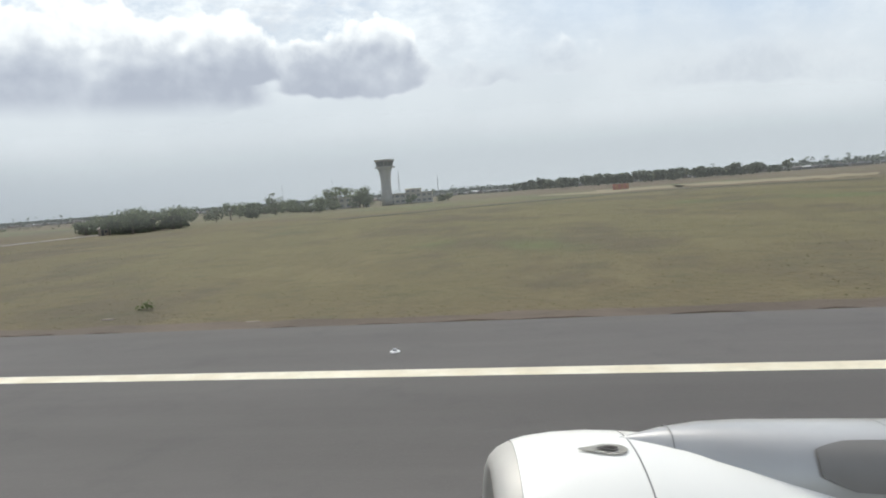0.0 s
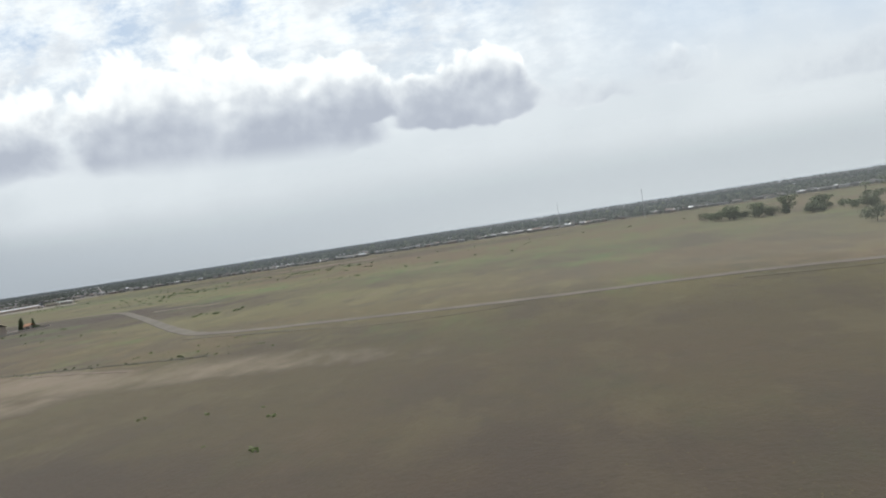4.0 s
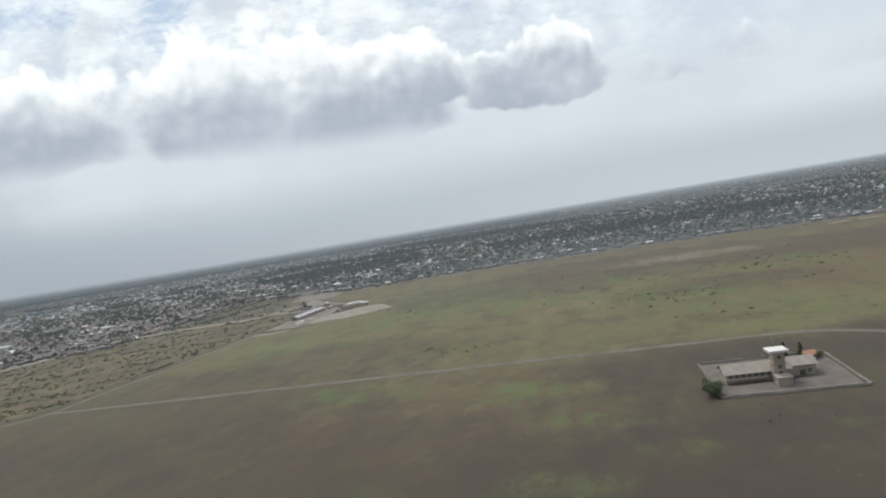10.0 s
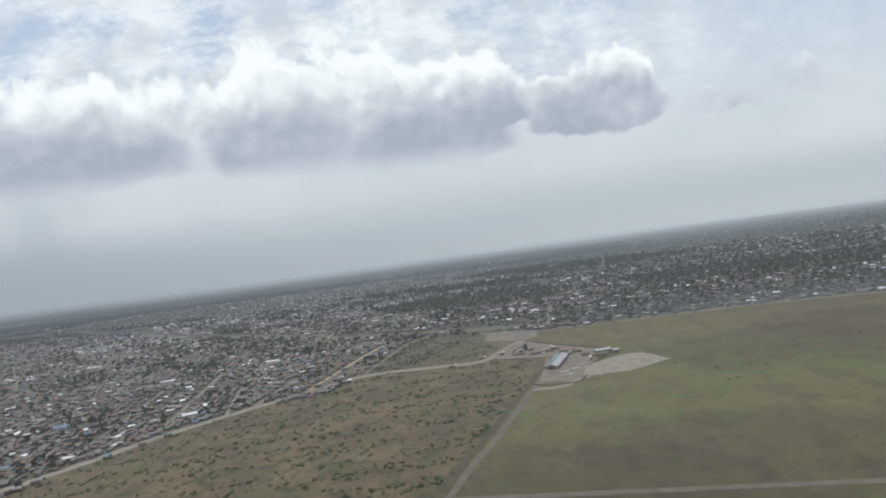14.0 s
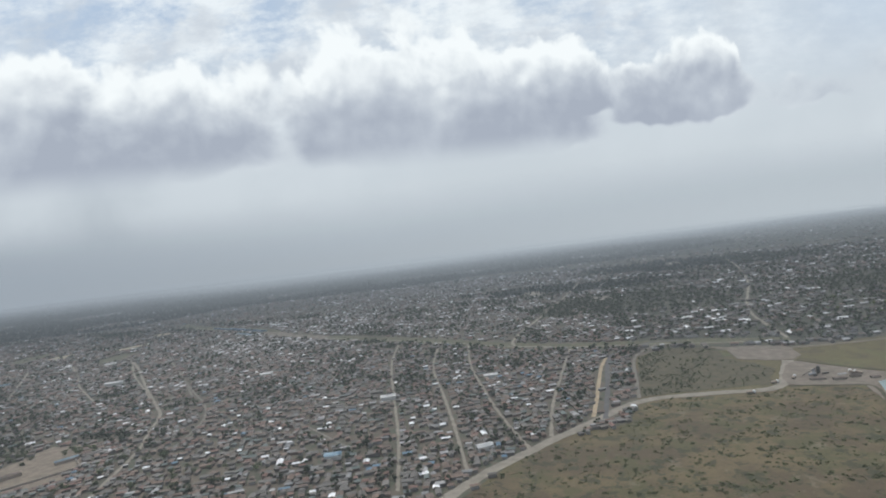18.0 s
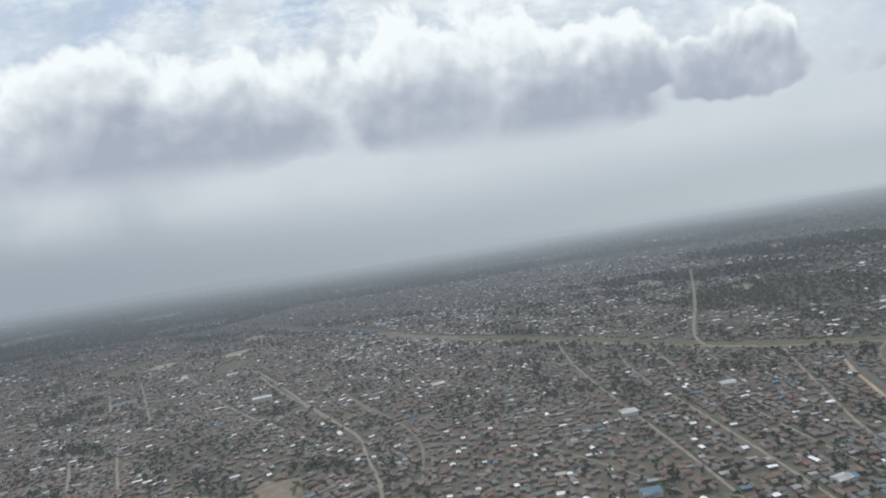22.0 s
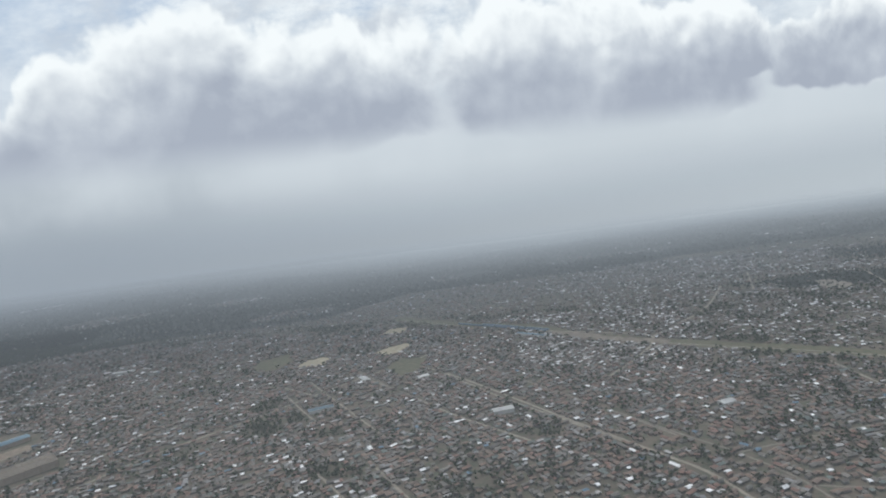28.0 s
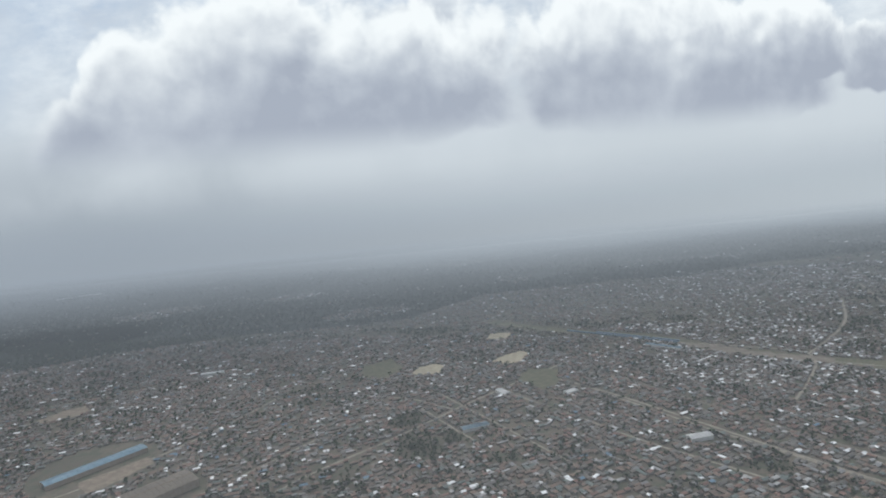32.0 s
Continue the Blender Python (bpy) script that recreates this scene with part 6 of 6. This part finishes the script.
# ------------------------------------------------------------------ works yard
def shed(name, x, y, turn, l, w, h, rise, wallmat, roofa, roofb, label, ribs=True):
    t = empty(name, spot(x, y, turn), label, "shed")
    part("wall", box(-l / 2, l / 2, -w / 2, w / 2, -.1, h), wallmat, t)
    for side, m in ((-1, roofa), (1, roofb)):
        bm = bmesh.new()
        o = .5
        q = [(-l / 2 - o, 0, h + rise), (l / 2 + o, 0, h + rise), (l / 2 + o, side * (w / 2 + o), h - rise * o / (w / 2)), (-l / 2 - o, side * (w / 2 + o), h - rise * o / (w / 2))]
        bm.faces.new([bm.verts.new(p) for p in (q if side < 0 else q[::-1])])
        bmesh.ops.solidify(bm, geom=bm.faces[:], thickness=-.12)
        roof = part("roof", bm, m, t)
        if ribs:
            for k in range(1, int(l / 6)):
                x0 = -l / 2 + k * 6
                part("rib", rod((x0, side * .2, h + rise + .16), (x0, side * (w / 2 + .3), h + .12), .12, .12, 4), m, roof)
    bm = bmesh.new()
    for e in (-l / 2 - .01, l / 2 + .01):
        bm.faces.new([bm.verts.new(p) for p in ((e, -w / 2, h), (e, w / 2, h), (e, 0, h + rise))])
    part("gable", bm, wallmat, t)
    part("door", box(-l / 2 - .1, -l / 2 + .02, -w * .2, w * .2, 0, h * .8), DARKSTEEL, t)
    return t


# the two roof slopes of the long shed get different tints
shed("hangar", -947, 637, 78, 48, 11, 3.2, 1.5, BEIGE, WHITETIN, PALEBLUE, "long metal shed with a white and pale blue roof")
shed("store_shed", -903, 664, 15, 15, 6, 3.6, 1.0, PALEWALL, WHITETIN, WHITETIN, "white tin store shed in the works yard")
shed("store_shed", -891, 662, 15, 6, 5, 3.0, .8, PALEWALL, WHITETIN, WHITETIN, "small white tin shed in the works yard")
shed("store_shed", -906, 650, 15, 14, 6, 3.0, .7, PALEWALL, BEIGEROOF, BEIGEROOF, "beige-roofed store in the works yard")
for x, y, a, l in ((-987, 687, 5, 13), (-970, 684, 8, 11), (-955, 690, 12, 9), (-929, 677, 10, 12), (-941, 684, 14, 8), (-920, 660, 20, 7)):
    shed("open_shelter", x, y, a, l, 4.2, 1.9, .45, PALEWALL, RUSTROOF, RUSTROOF, "low shelter with a rusty tin roof", False)


def pipe_stack(x, y, turn, n):
    t = empty("pipe_stack", spot(x, y, turn, .2), "stack of dull grey pipes lying in the yard", "pipes", "yard stores")
    for k in range(n):
        part("pipe", rod((-4, k * .62 - n * .3, .3), (4, k * .62 - n * .3, .3), .3, .3, 8), STEEL if k % 2 else CONCRETE, t)
    return t


for x, y, a, n in ((-931, 610, 30, 7), (-940, 600, 20, 5), (-936, 590, 50, 6), (-918, 641, 70, 5), (-962, 700, 15, 6)):
    pipe_stack(x, y, a, n)


def batch_plant(x, y):
    t = empty("batching_plant", spot(x, y, 20, 0, 0.66), "dark asphalt plant with an upright silo and conveyors", "plant")
    part("silo", lathe([(1.0, 3), (2.0, 5), (2.0, 11.5), (1.2, 12.6)], 14), DARKSTEEL, t, "tall dark silo", True)
    part("stack", rod((3.6, 1, -.1), (3.6, 1, 10), .7, .7, 10), DARKSTEEL, t)
    part("bin", box(-6.5, -3.2, .8, 4, 1.5, 8), STEEL, t)
    for a in ((-6.2, 1.1), (-3.5, 1.1), (-6.2, 3.7), (-3.5, 3.7)):
        part("leg", rod((a[0], a[1], -.1), (a[0], a[1], 1.6), .15, .15, 5), DARKSTEEL, t)
    for a in ((-1.6, -1.6), (1.6, -1.6), (-1.6, 1.6), (1.6, 1.6)):
        part("leg", rod((a[0], a[1], -.1), (a[0], a[1], 7), .2, .2, 5), DARKSTEEL, t)
    part("drum", rod((-16, -2, 2.4), (-6, -2, 3.4), 1.5, 1.5, 12), STEEL, t, "rotating drum")
    part("conveyor", rod((-22, 3, .6), (-3, .5, 9.5), .6, .6, 4), DARKSTEEL, t)
    part("hopper", lathe([(.5, .4), (2.4, 3.6), (2.4, 4.4)], 10), DARKSTEEL, t)
    part("cabin", box(-12, -7, -7.5, -4.5, -.1, 3), DARKSTEEL, t)
    part("tank", rod((4, -4, 1.4), (13, -4, 1.4), 1.3, 1.3, 12), DARKSTEEL, t)
    return t


batch_plant(-981, 704)


def truck():
    t = empty("truck", Matrix(), "dusty parked tipper truck in the yard", "truck", "yard trucks")
    part("chassis", box(-3.6, 3.6, -1.0, 1.0, .6, .95), DARKSTEEL, t)
    cab = part("cab", box(2.1, 3.7, -1.15, 1.15, .95, 2.9, .15), WHITEPAINT, t, "pale cab")
    part("windscreen", box(3.66, 3.72, -1.0, 1.0, 1.9, 2.7), DARKGLASS, cab)
    part("body", box(-3.6, 1.8, -1.2, 1.2, .96, 2.3, .08), BEIGE, t, "tipping body")
    for x in (-2.6, -1.5, 2.7):
        for y in (-1.0, 1.0):
            part("wheel", rod((x, y - .15, .5), (x, y + .15, .5), .5, .5, 12), DARKSTEEL, t)
    return t


tr = truck()
for x, y, a in ((-1025, 682, 20), (-1005, 694, 60), (-953, 702, 100), (-949, 699, 140), (-935, 668, 75), (-1052, 655, 10), (-915, 640, 100)):
    copy_thing(tr, spot(x, y, a, .19))
hide_away([tr])

# ------------------------------------------------------------------ large buildings in the town
shed("factory_shed", -2606, 770, 61, 116, 20, 6, 1.8, BEIGE, BLUEROOF, BLUEROOF, "very long factory shed with a pale blue roof")
shed("warehouse", -2472, 712, 57, 70, 38, 9, 1.6, BEIGE, BEIGEROOF, BEIGEROOF, "large pale warehouse with a low beige roof")
shed("hall", -1893, 847, 22, 26, 12, 5, 1.2, WHITEWALL, WHITETIN, WHITETIN, "white meeting hall with a bright tin roof")
for x, y, l, w, a, m, lab in ((-2150, 880, 34, 12, 30, BLUETIN, "long school block with a blue-grey roof"), (-2128, 1000, 24, 10, 130, WHITETIN, "school block with a white roof"),
                              (-1882, 1200, 60, 10, 148, BLUETIN, "long blue-grey shed beside the railway"), (-2033, 996, 18, 10, 40, WHITETIN, "small hall with a white roof"),
                              (-1637, 843, 17, 11, 30, WHITETIN, "white-roofed shop among the houses"), (-1406, 538, 14, 9, 17, BLUEROOF, "house with a bright blue roof"),
                              (-1304, 762, 16, 9, 17, WHITETIN, "white-roofed house beside the street"), (-1409, 699, 16, 11, 17, WHITETIN, "white-roofed store among the houses"),
                              (-2674, 1128, 40, 9, 20, WHITETIN, "long white-roofed barrack block"), (-3895, 2135, 150, 16, 45, WHITETIN, "very long white shed in the distance"),
                              (-1278, 546, 13, 8, 30, WHITETIN, "white-roofed house by the dirt road")):
    shed("hall", x, y, a, l, w, 4.2, 1.1, WHITEWALL, m, m, lab, False)



def railway_wagon():
    t = empty("railway_wagon", Matrix(), "long blue-grey railway wagon standing on its track", "wagon", "wagons on the sidings")
    part("body", box(-6.6, 6.6, -1.4, 1.4, 1.1, 3.5, .1), BLUETIN, t)
    part("roof", box(-6.5, 6.5, -1.3, 1.3, 3.5, 3.75, .08), BLUEWAGON, t, "pale dusty roof")
    part("underframe", box(-6.4, 6.4, -1.1, 1.1, .85, 1.1), DARKSTEEL, t)
    for x in (-5.4, -3.8, 3.8, 5.4):
        part("wheelset", rod((x, -.9, .45), (x, .9, .45), .45, .45, 10), DARKSTEEL, t)
    return t


BLUEWAGON = plain("dusty_blue_sheet", (0.15, 0.19, 0.235), (0.20, 0.24, 0.28), 0.3, 0.55, 0.1)
car = railway_wagon()
for row, n in ((0, 15), (9, 11)):
    for k in range(n):
        f = k * 14.2
        copy_thing(car, spot(-1862 - f * 0.866 + row * 0.5, 1226 + f * 0.5 + row * 0.866, 150, 0.2))
hide_away([car])
strip("ground", [(-1858, 1222), (-1820, 1200), (-1780, 1172), (-1730, 1140), (-1660, 1108)], 22.0, 0.22, YARDSAND, "bare orange-brown earth beside the railway", "ground", 0.5, keep=False)
strip("water", [(-5200, 2560), (-4700, 2690), (-4211, 2845), (-3900, 2960), (-3585, 3094)], 70.0, 0.25, RIVER, "pale river winding across the far plain", "river", 0.3, keep=False)

shed("workshop", -1722, 512, 52, 30, 8, 3.2, .9, BEIGE, RUSTROOF, RUSTROOF, "long brown-roofed workshop on the bare ground", False)
shed("workshop", -1690, 552, 52, 20, 7, 3.0, .8, BEIGE, BLUETIN, RUSTROOF, "low workshop with a grey and brown roof", False)
yardwall = empty("yard_wall", spot(-1703, 528, 52), "low pale block wall round the bare ground", "wall")
for x0, x1, y0, y1 in ((-34, 34, -31, -30.6), (-34, -33.6, -30, 18), (33.6, 34, -30, 18)):
    part("panel", box(x0, x1, y0, y1, -.1, 2.0), PALEWALL, yardwall)
for x, y, k, s in ((-1700, 575, 0, .8), (-1692, 570, 1, .9), (-1706, 566, 2, .7), (-1685, 580, 0, .8), (-1697, 583, 3, 1.0), (-1710, 580, 1, .8), (-1735, 545, 3, .7), (-1740, 560, 4, .6)):
    plant(TREES[k], x, y, s)

hide_away(TREES + PALMS)


# ------------------------------------------------------------------ grass beside the runway
tr2 = np.random.default_rng(71)
m = 30000
fa0, fs0 = tr2.uniform(-330, 160, m), 27.2 + 110 * tr2.uniform(0, 1, m) ** 1.7
fx, fy = fa0 * math.cos(radians(RWY_TURN)) - fs0 * math.sin(radians(RWY_TURN)), fa0 * math.sin(radians(RWY_TURN)) + fs0 * math.cos(radians(RWY_TURN))
ok = off_streets(fx, fy, .5)
fx, fy = fx[ok], fy[ok]
m = len(fx)
fs, fa = tr2.uniform(.04, .14, m), tr2.uniform(0, 6.28, m)
blades = []
for k in range(3):
    a = fa + k * 2.1
    dx, dy = np.cos(a) * fs, np.sin(a) * fs
    lean = tr2.uniform(-.5, .5, (2, m)) * fs
    tri = np.stack([np.stack([fx - dx, fy - dy, 0 * fx], 1), np.stack([fx + dx, fy + dy, 0 * fx], 1), np.stack([fx + lean[0], fy + lean[1], fs * .22], 1)], 1)
    blades.append(tri.reshape(-1, 3))
blades = np.concatenate(blades)
tagged(mesh_object("grass", blades, np.arange(len(blades)).reshape(-1, 3).tolist(), TUFT), "dry tufts of grass along the runway edge", "grass", kind="stuff")


# ------------------------------------------------------------------ engine of the airliner on the runway
def jet_engine(m):
    t = empty("jet_engine", m, "white jet engine with bare metal intake and silver pylon", "jet engine")
    turn = pose(0, 0, 0, 0, 90, 0)

    def body(name, profile, material, label, parent=t, sides=64):
        bm = lathe([(r, z) for z, r in profile], sides, None, False)
        bm.transform(turn)
        return part(name, bm, material, parent, label, True)

    body("intake_lip", [(.55, .86), (.16, .95), (.03, 1.02), (.0, 1.09), (.03, 1.16), (.10, 1.23), (.20, 1.28)], LIPMETAL, "bare metal intake lip")
    cowl = body("fan_cowl", [(.206, 1.286), (.35, 1.325), (.6, 1.36), (.9, 1.375), (1.15, 1.37)], COWLPAINT, "glossy white fan cowl")
    body("reverser_cowl", [(1.165, 1.37), (1.6, 1.34), (2.2, 1.25), (2.8, 1.11), (3.3, .95), (3.4, .86)], COWLPAINT, "white reverser cowl")
    body("seam", [(1.145, 1.360), (1.17, 1.360)], SEAM, "thin dark joint between cowls")
    body("seam", [(.195, 1.272), (.21, 1.276)], SEAM, "thin dark joint behind the lip")
    body("exhaust_cone", [(3.0, .75), (3.8, .62), (4.4, .40)], LIPMETAL, "grey metal exhaust")
    body("fan_disc", [(.60, .02), (.605, .86)], DARKSTEEL, "dark fan inside the intake")
    # air scoop on the cowl flank, nose forward
    for name, material, size, lift in (("scoop", LIPMETAL, 1.15, .012), ("scoop_mouth", SHADEWIN, .5, .022)):
        bm = bmesh.new()
        ring = []
        for k in range(14):
            a = 2 * math.pi * k / 14
            px = .95 + size * (.13 * math.cos(a) - (.10 if math.cos(a) < -.5 else 0))
            g = radians(79) + size * .055 * math.sin(a) * (0.35 if math.cos(a) < -.5 else 1)
            ring.append(bm.verts.new((px, (1.372 + lift) * -math.cos(g) * -1, (1.372 + lift) * math.sin(g))))
        bm.faces.new(ring)
        bmesh.ops.solidify(bm, geom=bm.faces[:], thickness=.02)
        bmesh.ops.transform(bm, matrix=Matrix.Diagonal((1, -1, 1, 1)), verts=bm.verts)
        part(name, bm, material, cowl)
    # pylon: sections of a rounded body that grows out of the cowl
    bm = bmesh.new()
    rings = []
    for x, wide, top in ((1.10, .04, 1.375), (1.24, .12, 1.40), (1.45, .22, 1.445), (1.8, .36, 1.485), (2.2, .46, 1.495), (3.0, .50, 1.495), (4.2, .48, 1.495), (5.6, .42, 1.50)):
        ring = []
        for k in range(17):
            a = math.pi * k / 16
            ring.append(bm.verts.new((x, wide * math.copysign(abs(math.cos(a)) ** .7, math.cos(a)), .55 + (top - .55) * math.sin(a) ** .5)))
        rings.append(ring)
    for p, q in zip(rings, rings[1:]):
        for k in range(16):
            bm.faces.new((p[k], p[k + 1], q[k + 1], q[k]))
    pyl = part("pylon", bm, PYLONPAINT, t, "smooth silver-grey pylon fairing", True)
    for x, wide, top in ((1.50, .245, 1.463), (3.3, .502, 1.503)):
        bm = bmesh.new()
        for dx in (0, .012):
            for k in range(17):
                a = math.pi * k / 16
                bm.verts.new((x + dx, wide * math.copysign(abs(math.cos(a)) ** .7, math.cos(a)), .55 + (top - .55) * math.sin(a) ** .5))
        bm.verts.ensure_lookup_table()
        for k in range(16):
            bm.faces.new([bm.verts[i] for i in (k, k + 1, k + 18, k + 17)])
        part("seam", bm, SEAM, pyl)
    # dark access panel let into the flank, its front end rounded
    bm = bmesh.new()
    rows = []
    for x in (2.55, 2.60, 2.68, 2.80, 3.0, 3.6, 4.4, 5.2):
        reach = .5 + 1.9 * min(1, max(.15, (x - 2.5) * 3) ** .5) if x < 2.9 else 2.4
        row = []
        for k in range(9):
            a = math.pi * (1 - (3.5 - 1.6 * reach * (.5 - k / 8)) / 16)
            row.append(bm.verts.new((x, .508 * math.copysign(abs(math.cos(a)) ** .7, math.cos(a)), .55 + .957 * math.sin(a) ** .5)))
        rows.append(row)
    for p, q in zip(rows, rows[1:]):
        for k in range(8):
            bm.faces.new((p[k], p[k + 1], q[k + 1], q[k]))
    part("access_panel", bm, PANEL, pyl, "dull grey-brown access panel", True)
    return t


t0, ex, ey, ez, erx, ery, erz = ROWS[0]
jet_engine(pose(ex, ey, ez, erx, ery, erz) @ pose(0.40, -2.975, -5.2, -90, 0, 0))

# ------------------------------------------------------------------ set the place down at its scale
for ob in list(scene.objects):
    if ob.parent is None and ob is not cam and ob is not sun:
        ob.matrix_basis = Matrix.Scale(SIZE, 4) @ ob.matrix_basis
